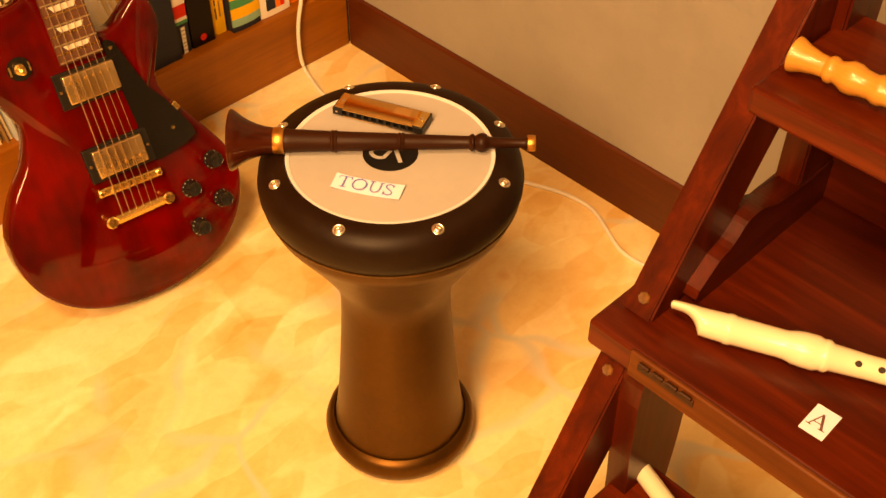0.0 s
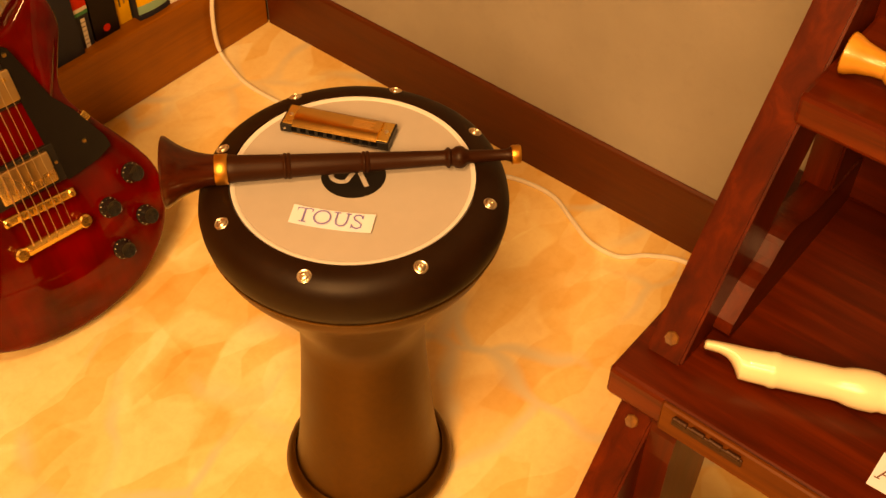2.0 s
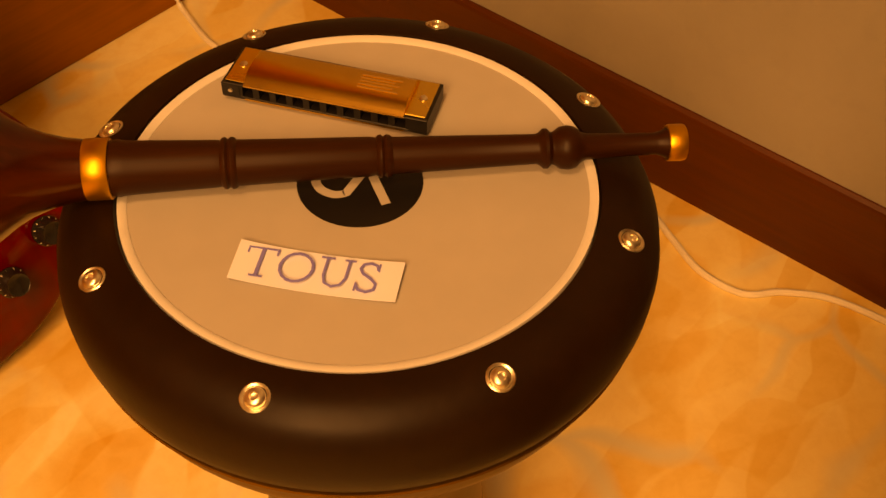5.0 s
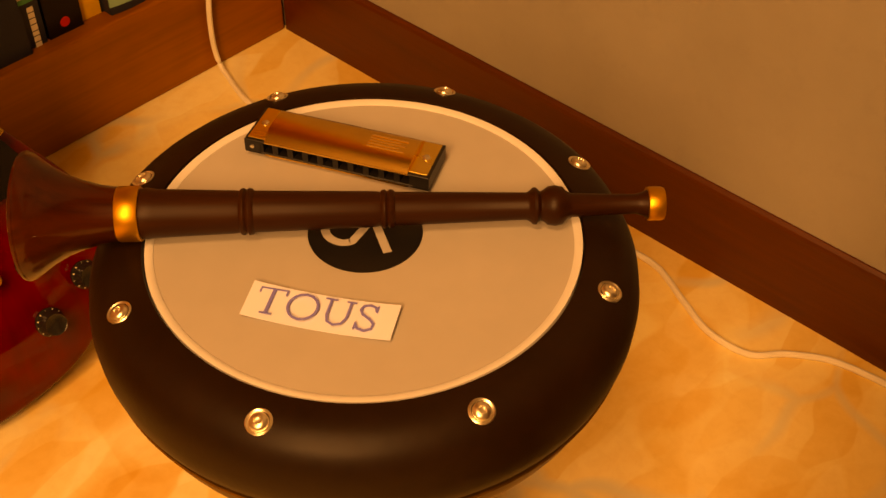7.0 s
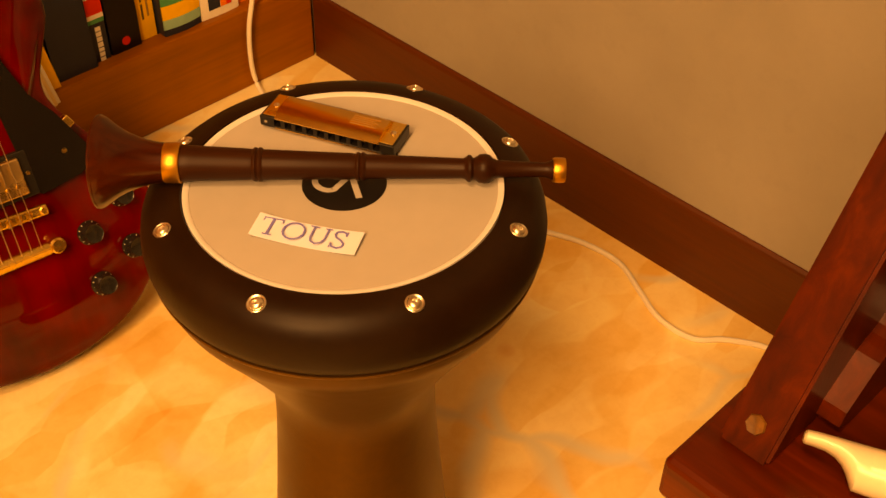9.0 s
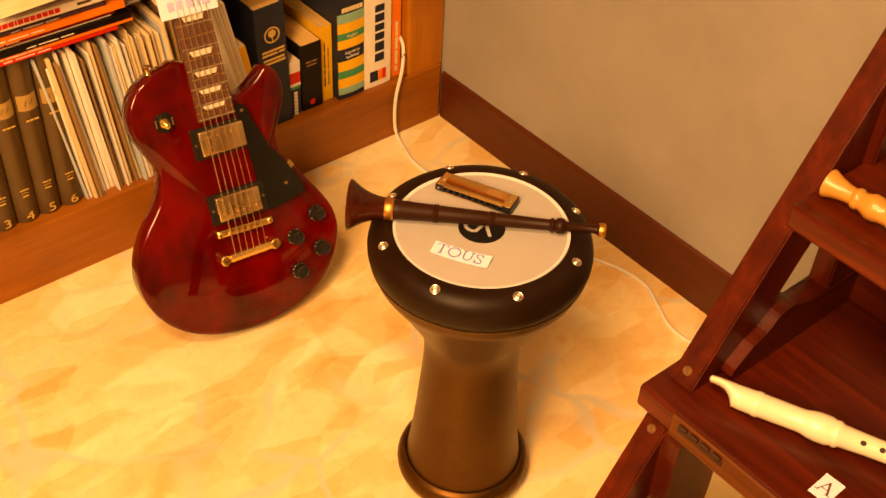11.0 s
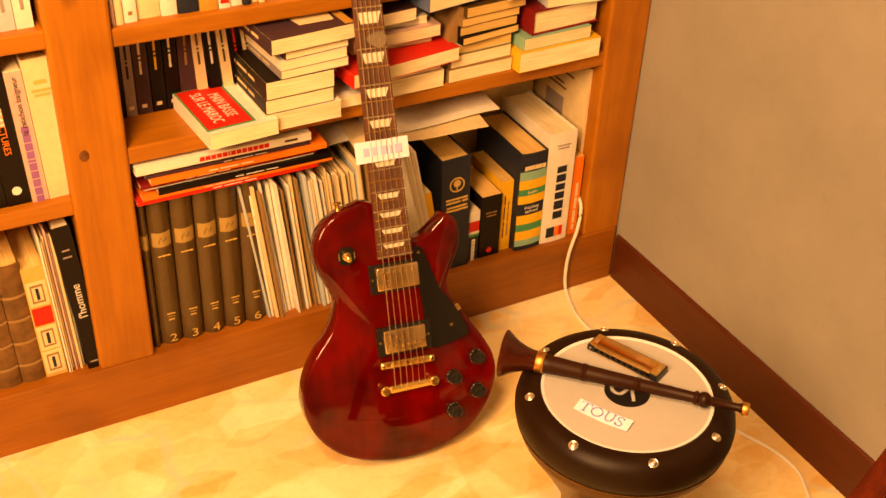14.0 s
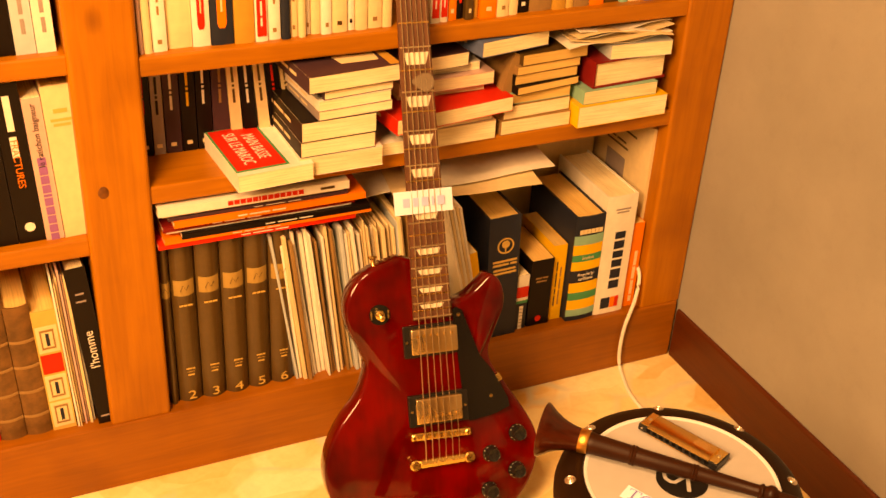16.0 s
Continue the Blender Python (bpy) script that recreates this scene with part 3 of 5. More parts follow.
b = book(pose(-0.3335, 0.022, LOW), 0.022, 0.118, 0.11, "navy", "small navy dictionary with a red and white band")
for z0, z1, key in ((0.072, 0.094, "red"), (0.0945, 0.118, "white"), (0.066, 0.072, "white"), (0.060, 0.066, "green")):
    part("spine_band", box(-0.0003, 0.0223, -0.0006, 0.0004, z0, z1), COVERS[key], b)
bars([0.006, 0.006, 0.005, 0.007, 0.006, 0.006, 0.006], 0.0075, 0.0012, COVERS["white"], b, spine_m(0.011, 0.03, 90, -0.0008))
b = book(pose(-0.308, 0.022, LOW), 0.043, 0.142, 0.115, "black", "small thick black dictionary with a red dot", page=old_pages)
part("red_dot", lathe([(0, 0), (0.006, 0), (0.006, 0.0003), (0, 0.0003)], 18), COVERS["red"], b, m=pose(0.0215, -0.0004, 0.020, 90))
bars([0.012, 0.01], 0.003, 0.002, COVERS["tan"], b, spine_m(0.0215, 0.105, 0))
bars([0.02], 0.003, 0.002, COVERS["tan"], b, spine_m(0.0215, 0.098, 0))
b = book(pose(-0.2630, 0.030, LOW), 0.0265, 0.160, 0.12, "yellow", "small yellow paperback dictionary", page=old_pages)
bars([0.022, 0.012, 0.03, 0.02], 0.003, 0.003, COVERS["brown"], b, spine_m(0.010, 0.08))
bars([0.03, 0.022, 0.02], 0.003, 0.003, COVERS["tan"], b, spine_m(0.018, 0.075))
b = book(pose(-0.2340, 0.014, LOW), 0.057, 0.220, 0.165, "navy", "thick dictionary with green, yellow and teal spine stripes", True, old_pages, round_spine=0.003)
for z0, z1, key in ((0.016, 0.030, "teal"), (0.030, 0.050, "yellow"), (0.050, 0.066, "green"), (0.066, 0.086, "yellow"), (0.112, 0.130, "yellow"),
                    (0.130, 0.144, "green"), (0.144, 0.164, "yellow"), (0.164, 0.182, "teal")):
    part("spine_band", prism([(0.057 * i / 6, -0.0035 * (1 - (i / 3 - 1) ** 2) - 0.0006) for i in range(7)] + [(0.057, 0.002), (0, 0.002)], z0, z1, "z"), COVERS[key], b)
bars([0.007, 0.007, 0.006, 0.007, 0.007, 0.007], 0.009, 0.0008, COVERS["cream"], b, spine_m(0.0285, 0.191, 0, -0.0044))
lettering("English", 0.0085, COVERS["cream"], b, spine_m(0.0285, 0.137, 0, -0.0046))
lettering("Regularly\nupdated", 0.0088, COVERS["white"], b, spine_m(0.0285, 0.099, 0, -0.0044))
b = book(pose(-0.1760, 0.014, LOW), 0.0605, 0.248, 0.175, "white", "thick white dictionary with tall dark lettering blocks", True, round_spine=0.002)
bars([0.017, 0.019, 0.015, 0.014, 0.016, 0.014], 0.021, 0.0045, COVERS["navy"], b, spine_m(0.033, 0.118, 90, -0.0022))
for x0, x1, key in ((0.012, 0.03, "navy"), (0.031, 0.040, "orange"), (0.040, 0.048, "red")):
    part("spine_mark", box(x0, x1, -0.0026, -0.0012, 0.018, 0.040), COVERS[key], b)
bars([0.03], 0.003, 0, COVERS["grey"], b, spine_m(0.032, 0.222, 0, -0.0022))
bars([0.024], 0.003, 0, COVERS["grey"], b, spine_m(0.032, 0.216, 0, -0.0022))
b = book(pose(-0.1147, 0.020, LOW), 0.0265, 0.182, 0.12, "orange", "small orange-red paperback at the end of the row", page=old_pages)
bars([0.012, 0.03, 0.026, 0.03], 0.006, 0.003, COVERS["cream"], b, spine_m(0.017, 0.07, 90))
b = book(pose(-0.0874, 0.035, LOW), 0.005, 0.355, 0.215, "cream", "tall cream music score standing against the upright", page=old_pages, name="music_score", category="score")
part("cover_photo", box(-0.0006, 0.0, 0.075, 0.135, 0.185, 0.262), COVERS["grey"], b, "dark photograph printed on the cover")
SIDE = Matrix(((0, 0, -1, 0), (-1, 0, 0, 0), (0, 1, 0, 0), (0, 0, 0, 1)))
for z_, ws in ((0.282, [0.07]), (0.292, [0.02, 0.03]), (0.315, [0.06, 0.05])):
    bars(ws, 0.004, 0.004, COVERS["brown"], b, Matrix.Translation((-0.0002, 0.105, z_)) @ SIDE)

# Added cream folder that lightens the dim back panel behind the dictionaries.
folder = thing("fill_folder", "tall cream cardboard folder added behind the dictionaries to lighten the back panel", "folder", pose(-0.395, 0.205, LOW))
part("front_board", box(0, 0.300, 0, 0.0018, 0, 0.315, 0.0006, 1), COVERS["cream"], folder)
part("back_board", box(0, 0.300, 0.010, 0.0118, 0, 0.322, 0.0006, 1), COVERS["cream"], folder)
part("paper_block", box(0.004, 0.294, 0.0022, 0.0098, 0.001, 0.312), old_pages, folder)

# comics laid flat on the encyclopaedias
pile = [("red", 0.008, -0.939, 0.30, 0.000), ("orange", 0.005, -0.930, 0.315, -0.003), ("black", 0.008, -0.905, 0.288, -0.004), ("white", 0.003, -0.925, 0.28, 0.004), ("dark_red", 0.007, -0.930, 0.29, 0.002),
        ("orange", 0.010, -0.915, 0.290, -0.004), ("plum", 0.005, -0.922, 0.27, 0.000), ("cream", 0.004, -0.930, 0.272, 0.003), ("white", 0.013, -0.936, 0.285, -0.003)]
z = LOW + 0.299
for key, t, x0, ln, yy in pile:
    b = book(Matrix.Translation((x0 + ln, 0.006 + yy, z)) @ SPINE_FRONT, t, ln, 0.21, key, "thin flat %s comic album in a stack" % key.replace("_", " "), group="stacked comic albums",
             name="comic_album", category="comic")
    if key == "white" and t > 0.01:
        bars([0.008] * 7 + [0.003] + [0.008] * 5, 0.0075, 0.0012, COVERS["red"], b, spine_m(t / 2, ln * 0.45, 90))
        bars([0.022], 0.004, 0, COVERS["brown"], b, spine_m(t / 2, ln * 0.12, 90))
    else:
        bars([0.02, 0.03, 0.014], t * 0.2, 0.004, COVERS["ochre" if key in ("white", "cream") else "white"], b, spine_m(t / 2, ln * random.uniform(0.4, 0.65), 90))
    z += t + 0.0006

# loose sheets on top of the magazines
sheets = thing("loose_papers", "loose cream paper sheets lying on the magazines", "papers")
for i, (x0, y0, z0, rz, ry) in enumerate(((-0.63, 0.045, 0.421, 4, -1), (-0.57, 0.015, 0.426, -9, -2), (-0.53, 0.03, 0.432, -4, -3))):
    bm = bmesh.new()
    nx, ny = 10, 6
    g_ = [[bm.verts.new((0.24 * a / nx, 0.19 * c / ny, 0.0022 * math.sin(a * 0.7 + i) + 0.0016 * math.cos(c + i))) for c in range(ny + 1)] for a in range(nx + 1)]
    for a in range(nx):
        for c in range(ny):
            bm.faces.new((g_[a][c], g_[a + 1][c], g_[a + 1][c + 1], g_[a][c + 1]))
    solid(bm, 0.0012)
    part("sheet", bm, COVERS["white"] if i != 1 else COVERS["cream"], sheets, m=pose(x0, y0, z0, 0, ry, rz), smooth=True)

# middle shelf: dark paperbacks standing
x = -0.936
for t, h, key, ink, dx in ((0.020, 0.178, "black", "red", 0), (0.017, 0.172, "grey", "black", 0), (0.023, 0.180, "plum", "white", 0), (0.022, 0.185, "black", "yellow", 0),
                           (0.022, 0.186, "black", "white", 0), (0.026, 0.183, "plum", "tan", 0), (0.017, 0.183, "cream", "brown", 3), (0.020, 0.180, "black", "white", 4),
                           (0.017, 0.182, "cream", "brown", 5), (0.020, 0.178, "black", "red", 6), (0.014, 0.180, "cream", "brown", 7), (0.018, 0.18, "black", "grey", 8)):
    b = book(pose(x, 0.105 - dx * 0.002, MID, 0, -dx * 0.9), t - 0.0008, h, 0.11, key, "%s paperback standing on the middle shelf" % ("cream" if key == "cream" else "dark"), group="standing paperbacks")
    bars([0.018, 0.026, 0.004, 0.022], 0.0036, 0.003, COVERS[ink], b, spine_m(t * 0.45, h * 0.60, -90))
    bars([0.008], 0.006, 0, COVERS["cream" if key != "cream" else "brown"], b, spine_m(t * 0.45, 0.014, 0))
    x += t + (0.001 if dx < 3 else 0.0025)

# red-covered book lying flat
b = book(Matrix.Translation((-0.842, 0.104, MID)) @ pose(0, 0, 0, 0, 0, 4) @ Matrix(((0, 1, 0, 0), (0, 0, -1, 0), (-1, 0, 0, 0), (0, 0, 0, 1))) @ Matrix.Translation((-0.026, 0, 0)),
         0.026, 0.150, 0.112, "white", "white paperback with a red title panel lying flat")
for x0, x1, y0, y1, h, key in ((0.001, 0.080, 0.0005, 0.140, 0.0004, "green"), (0.004, 0.076, 0.003, 0.136, 0.0008, "red")):
    part("title_panel", box(-h, 0, x0, x1, y0, y1), COVERS[key], b)
TOP = Matrix(((0, 0, -1, 0), (1, 0, 0, 0), (0, -1, 0, 0), (0, 0, 0, 1)))
lettering("MAIN BASSE\nSUR LE MAROC", 0.0228, COVERS["white"], b, Matrix.Translation((-0.0009, 0.041, 0.0700)) @ TOP @ pose(0, 0, 0, 0, 0, -90) @ Matrix.Diagonal((0.66, 1.14, 1, 1)), "title")


def flat_pile(x0, y0, z0, rows, label, group):
    z_ = z0
    for t, wide, long_, key, dx, dy, rz, pg, hard in rows:
        m = Matrix.Translation((x0 + dx, y0 + dy, z_)) @ pose(0, 0, 0, 0, 0, rz) @ SPINE_LEFT
        bk = book(m, t, long_, wide, key, label, hard, pg, group)
        bars([0.025, 0.04, 0.015], min(0.005, t * 0.25), 0.006, COVERS["cream"] if key != "cream" else COVERS["brown"], bk, spine_m(t * 0.5, long_ * 0.5, 90))
        z_ += t + 0.0007
    return bk


flat_pile(-0.742, -0.028, MID, (
    (0.030, 0.128, 0.185, "white", 0.004, 0.0, 1, pages, False), (0.024, 0.114, 0.180, "black", 0.006, -0.001, 2, pages, False),
    (0.030, 0.114, 0.180, "black", 0.007, -0.003, 2.5, pages, False)), "paperback lying flat in a stack, tail edge outward", "stacked paperbacks")
bk = flat_pile(-0.728, -0.030, MID + 0.0865, (
    (0.014, 0.114, 0.175, "grey", 0.018, -0.002, 4, pages, False), (0.015, 0.112, 0.178, "white", 0.018, -0.003, 5, pages, False), (0.013, 0.108, 0.175, "plum", 0.026, -0.002, 6, pages, False),
    (0.025, 0.142, 0.178, "plum", 0.002, -0.008, 5, pages, False)), "paperback lying flat on a stack, dark photo cover", "stacked paperbacks")
part("cover_photo", prism([(0.062, 0.030), (0.118, 0.026), (0.122, 0.060), (0.100, 0.084), (0.080, 0.064), (0.058, 0.058)], 0.025, 0.0254, "x"), COVERS["cream"], bk, "pale figure shape printed on the cover")
part("cover_band", box(0.025, 0.0253, 0.126, 0.141, 0.003, 0.175), COVERS["ochre"], bk)
flat_pile(-0.612, 0.000, MID, (
    (0.020, 0.110, 0.18, "white", -0.012, 0.0, 0, pages, False),), "paperback lying flat in a stack", "stacked paperbacks")
flat_pile(-0.560, -0.01, MID, (
    (0.030, 0.150, 0.180, "cream", 0.0, 0.01, 2, pages, False), (0.014, 0.165, 0.190, "grey", -0.02, 0.004, 5, pages, False),
    (0.024, 0.205, 0.190, "red", -0.030, -0.020, 8, pages, False), (0.013, 0.145, 0.15, "cream", -0.005, 0.045, 0, pages, False),
    (0.020, 0.16, 0.16, "pink", -0.01, 0.025, 3, pages, False), (0.013, 0.13, 0.15, "white", 0.0, 0.045, 0, pages, False), (0.022, 0.125, 0.16, "plum", -0.02, 0.020, 6, pages, False)),
    "paperback lying flat in a mixed stack", "stacked paperbacks")
flat_pile(-0.40, 0.004, MID, (
    (0.024, 0.126, 0.18, "tan", 0.0, 0.004, 2, pages, False), (0.022, 0.122, 0.18, "tan", 0.004, 0.006, 4, pages, False), (0.018, 0.124, 0.178, "teal", 0.002, 0.01, 3, old_pages, False),
    (0.013, 0.118, 0.175, "black", 0.022, 0.0, 8, old_pages, False), (0.016, 0.116, 0.175, "black", 0.020, 0.008, 5, old_pages, False), (0.014, 0.118, 0.175, "tan", 0.022, 0.006, 6, old_pages, False),
    (0.018, 0.12, 0.175, "brown", 0.030, 0.006, 5, old_pages, False)), "yellowed pocket book lying flat in a stack", "stacked pocket books")
flat_pile(-0.445, 0.012, MID + 0.137, ((0.024, 0.125, 0.175, "blue", 0.0, -0.012, 10, pages, False),), "paperback with a blue cover on top of a stack", "stacked paperbacks")
b = book(pose(-0.408, 0.02, MID + 0.028, 0, 16, 0), 0.018, 0.105, 0.12, "tan", "pocket book leaning between two stacks", page=old_pages)
flat_pile(-0.270, 0.0, MID, (
    (0.036, 0.170, 0.20, "yellow", 0.0, -0.006, 2, pages, False), (0.022, 0.140, 0.185, "teal", 0.010, 0.0, 2, pages, False), (0.044, 0.142, 0.195, "dark_red", 0.028, 0.006, 4, pages, True),
    (0.024, 0.110, 0.18, "pale_blue", 0.056, 0.01, -4, pages, False)), "book lying flat in the stack beside the upright", "stacked books")
papers = thing("paper_bundle", "bundle of creased cream papers on the book stack", "papers")
for i in range(5):
    bm = bmesh.new()
    g_ = [[bm.verts.new((0.178 * a / 8, 0.16 * c / 4, 0.004 * math.sin(a * 0.9 + i * 2) + 0.003 * math.sin(c * 1.7 + i))) for c in range(5)] for a in range(9)]
    for a in range(8):
        for c in range(4):
            bm.faces.new((g_[a][c], g_[a + 1][c], g_[a + 1][c + 1], g_[a][c + 1]))
    solid(bm, 0.0014)
    part("sheet", bm, COVERS["cream"] if i % 2 else COVERS["white"], papers, m=pose(-0.296 + 0.005 * i, 0.002 + 0.006 * (i % 3), MID + 0.134 + 0.0055 * i, 0, 0, random.uniform(-7, 7)), smooth=True)

# upper shelf: row of pale paperbacks
UPPER = (("pink", 6, ""), ("cream", 11, ""), ("white", 20, "tan"), ("pages", 34, ""), ("white", 24, "red"), ("navy", 31, "orange"), ("ochre", 28, ""), ("white", 18, "RED"), ("white", 18, "tan"), ("navy", 12, ""),
         ("cream", 12, "tan"), ("cream", 10, ""), ("white", 9, "tan"), ("cream", 13, ""), ("white", 15, "tan"), ("cream", 23, "brown"), ("white", 12, "black"), ("cream", 18, ""), ("cream", 22, "tan"), ("cream", 14, ""),
         ("gap", 57, ""), ("white", 15, "RED"), ("white", 13, "RED"), ("orange", 15, "cream"), ("black", 11, "red"), ("brown", 13, "cream"), ("ochre", 10, ""), ("orange", 27, "cream"), ("cream", 19, "tan"), ("cream", 16, ""),
         ("black", 21, "white"), ("tan", 38, ""), ("ochre", 22, ""), ("gold", 15, ""), ("tan", 28, ""), ("orange", 26, ""), ("brown", 28, ""), ("teal", 14, ""), ("cream", 28, ""), ("blue", 20, ""), ("tan", 22, "brown"))
x = -0.938
for key, mm, mark in UPPER:
    t = mm / 1000
    if key != "gap":
        h = random.uniform(0.166, 0.182)
        b = book(pose(x, 0.020 + random.uniform(0, 0.012), UP, 0, random.uniform(-0.8, 0.2)), t - 0.0007, h, 0.11, "cream" if key == "pages" else key, "%s paperback with a worn spine standing in the upper row" % ("aged cream" if key == "pages" else key.replace("_", " ")),
                 group="upper row paperbacks", page=old_pages, round_spine=0.0015)
        if mark == "RED":
            part("spine_band", box(t * 0.12, t * 0.82, -0.0021, 0.001, 0.008, 0.075), COVERS["red"], b)
            bars([0.012, 0.02], t * 0.14, 0.003, COVERS["white"], b, spine_m(t * 0.45, 0.04, 90, -0.0023))
        elif mark == "red" or mark == "orange":
            part("spine_panel", prism([(t * 0.28, 0.03), (t * 0.36, 0.024), (t * 0.60, 0.024), (t * 0.68, 0.03), (t * 0.68, 0.12), (t * 0.28, 0.12)], -0.0022, 0.001, "y"), COVERS[mark], b)
            bars([0.022, 0.03], t * 0.08, 0.004, COVERS["cream"], b, spine_m(t * 0.48, 0.075, 90, -0.0024))
        elif mark:
            bars([0.012, 0.02, 0.026], 0.003, 0.005, COVERS[mark], b, spine_m(t * 0.5, 0.085, 90, -0.0017))
            bars([t * 0.3], 0.006, 0, COVERS[mark], b, spine_m(t * 0.48, 0.014, 0, -0.0018))
    x += t + 0.0004

# left bay, lower row
x = -1.215
for t, h, key, lab in ((0.024, 0.15, "red", "small red hardback in a low row"), (0.036, 0.225, "leather", "old brown leather volume with ribbed spine"), (0.036, 0.236, "leather", "old scuffed leather volume with a torn spine")):
    b = book(pose(x, 0.026, LOW, 0, -1.5), t, h, 0.16, key, lab, True, old_pages, round_spine=0.005)
    if key == "leather":
        for zz in (0.04, 0.085, 0.13, 0.175):
            part("spine_rib", prism([(t * i / 6, -0.005 * (1 - (i / 3 - 1) ** 2) - 0.002) for i in range(7)] + [(t, 0.001), (0, 0.001)], zz, zz + 0.004, "z"), COVERS["tan"], b)
    x += t + 0.001
b = book(pose(x, 0.022, LOW, 0, -2), 0.034, 0.222, 0.16, "gold", "hardback with gilt framed panels and a red label", True, old_pages)
for zz, key in ((0.012, "cream"), (0.062, "cream"), (0.112, "red"), (0.150, "cream")):
    h = 0.034 if key == "red" else 0.046
    part("spine_panel", box(0.002, 0.032, -0.0008, 0, zz, zz + h), COVERS[key], b)
    if key == "cream":
        part("spine_frame", box(0.007, 0.027, -0.0012, 0, zz + 0.006, zz + h - 0.006), COVERS["tan"], b)
        part("spine_frame", box(0.0095, 0.0245, -0.0016, 0, zz + 0.010, zz + h - 0.010), COVERS["cream"], b)
        part("spine_slot", box(0.0145, 0.0195, -0.0020, 0, zz + 0.012, zz + h - 0.012), COVERS["navy"], b)
x += 0.036
for i in range(7):
    t = random.choice((0.002, 0.003, 0.004))
    mg = part("magazine", box(0, t, 0, 0.2, 0, random.uniform(0.262, 0.285), 0.0005, 1), COVERS[random.choice(("white", "cream", "pale_blue", "white", "pink"))])
    mg.matrix_world = pose(x, 0.024 + random.uniform(-0.006, 0.006), LOW, 0, -2.5, random.uniform(-2, 2))
    tagged(mg, "thin worn magazine squeezed between books", "magazine", "magazines")
    x += t + 0.0012
b = book(pose(x + 0.002, 0.014, LOW, 0, -4.5), 0.030, 0.288, 0.2, "black", "tall black book with a white lettered spine", True)
lettering("l'homme", 0.0195, COVERS["white"], b, spine_m(0.015, 0.145, 90, -0.0006))
bars([0.012], 0.003, 0, COVERS["grey"], b, spine_m(0.015, 0.245, 0))
bars([0.014], 0.003, 0, COVERS["grey"], b, spine_m(0.015, 0.232, 0))
bars([0.02], 0.003, 0, COVERS["grey"], b, spine_m(0.015, 0.02, 0))

# left bay, middle row
x = -1.152
for t, h, key, lab in ((0.030, 0.226, "black", "black paperback thriller with white print"), (0.034, 0.235, "black", "black paperback thriller with orange lettering")):
    b = book(pose(x, 0.026, LMID, 0, -2), t, h, 0.14, key, lab)
    bars([0.05, 0.03], 0.009, 0.008, COVERS["white"], b, spine_m(t * 0.5, h * 0.74, -90))
    if x > -1.14:
        lettering("FRACTURES", 0.0135, COVERS["orange"], b, spine_m(t * 0.5, 0.120, -90, -0.0006))
        part("publisher_mark", lathe([(0, 0), (0.007, 0), (0.007, 0.0003), (0, 0.0003)], 16), COVERS["white"], b, m=pose(t / 2, -0.0005, 0.024, 90))
    x += t + 0.001
b = book(pose(x, 0.024, LMID, 0, -2), 0.024, 0.212, 0.14, "pink", "pale pink paperback with violet and black lettering")
bars([0.012] * 5 + [0.004] + [0.012] * 4, 0.011, 0.0018, COVERS["mauve"], b, spine_m(0.012, 0.062, 90))
lettering("le ratichon baigneur", 0.0115, COVERS["black"], b, spine_m(0.012, 0.158, 90, -0.0006))
x += 0.025
b = book(pose(x, 0.024, LMID, 0, -2), 0.043, 0.226, 0.15, "cream", "thick cream hardback with faint lettering", True, old_pages)
bars([0.018], 0.006, 0, COVERS["gold"], b, spine_m(0.021, 0.19, 0))
bars([0.028], 0.004, 0, COVERS["gold"], b, spine_m(0.021, 0.177, 0))
bars([0.022], 0.004, 0, COVERS["gold"], b, spine_m(0.021, 0.170, 0))
# left bay, upper row
x = -1.20
for t, key in ((0.03, "white"), (0.036, "white"), (0.044, "black"), (0.026, "pale_blue"), (0.024, "white")):
    b = book(pose(x, 0.026, LUP, 0, -1), t - 0.001, 0.2, 0.13, key, "%s paperback on the upper shelf" % key.replace("_", " "))
    bars([0.02, 0.02], 0.005, 0.006, COVERS["grey"], b, spine_m(t / 2, 0.05, 90))
    x += t

# ---------------------------------------------------------------- goblet drum
DX, DY, DPHI = -0.5268, -0.7014, 158.94
KR, KZ = 0.985, 1.0198
TOPSET = Matrix.Translation((-0.0181, -0.0189, 0.0194)) @ Matrix.Diagonal((0.976, 0.976, 0.976, 1))


def drum_ring(profile):
    return [(r * KR, z_ * KZ) for r, z_ in profile]


drum = thing("goblet_drum", "matt black metal goblet drum with a bolted rim", "drum", pose(DX, DY, 0))
prof = [(0.0, 0.003), (0.070, 0.003), (0.0745, 0.006), (0.080, 0.014), (0.0840, 0.024), (0.0835, 0.034), (0.080, 0.05), (0.0745, 0.09), (0.0690, 0.15), (0.0650, 0.20), (0.0630, 0.235),
        (0.0635, 0.258), (0.0685, 0.280), (0.080, 0.304), (0.097, 0.333), (0.114, 0.360), (0.1275, 0.381), (0.1312, 0.392), (0.1328, 0.401)]
body_ctrl = catmull([(r, z, 0) for r, z in prof[1:]], 4, False)
part("shell", lathe(drum_ring([(0, 0)] + [(p.x, p.y) for p in body_ctrl] + [(0.10, 0.402), (0.0, 0.402)]), 96), drum_black, drum, smooth=True)
foot = [(0.066, 0.0), (0.0760, 0.0006), (0.0842, 0.0055), (0.0903, 0.013), (0.0937, 0.021), (0.0944, 0.028), (0.0918, 0.036), (0.0870, 0.0415), (0.0832, 0.043), (0.0838, 0.034), (0.074, 0.012)]
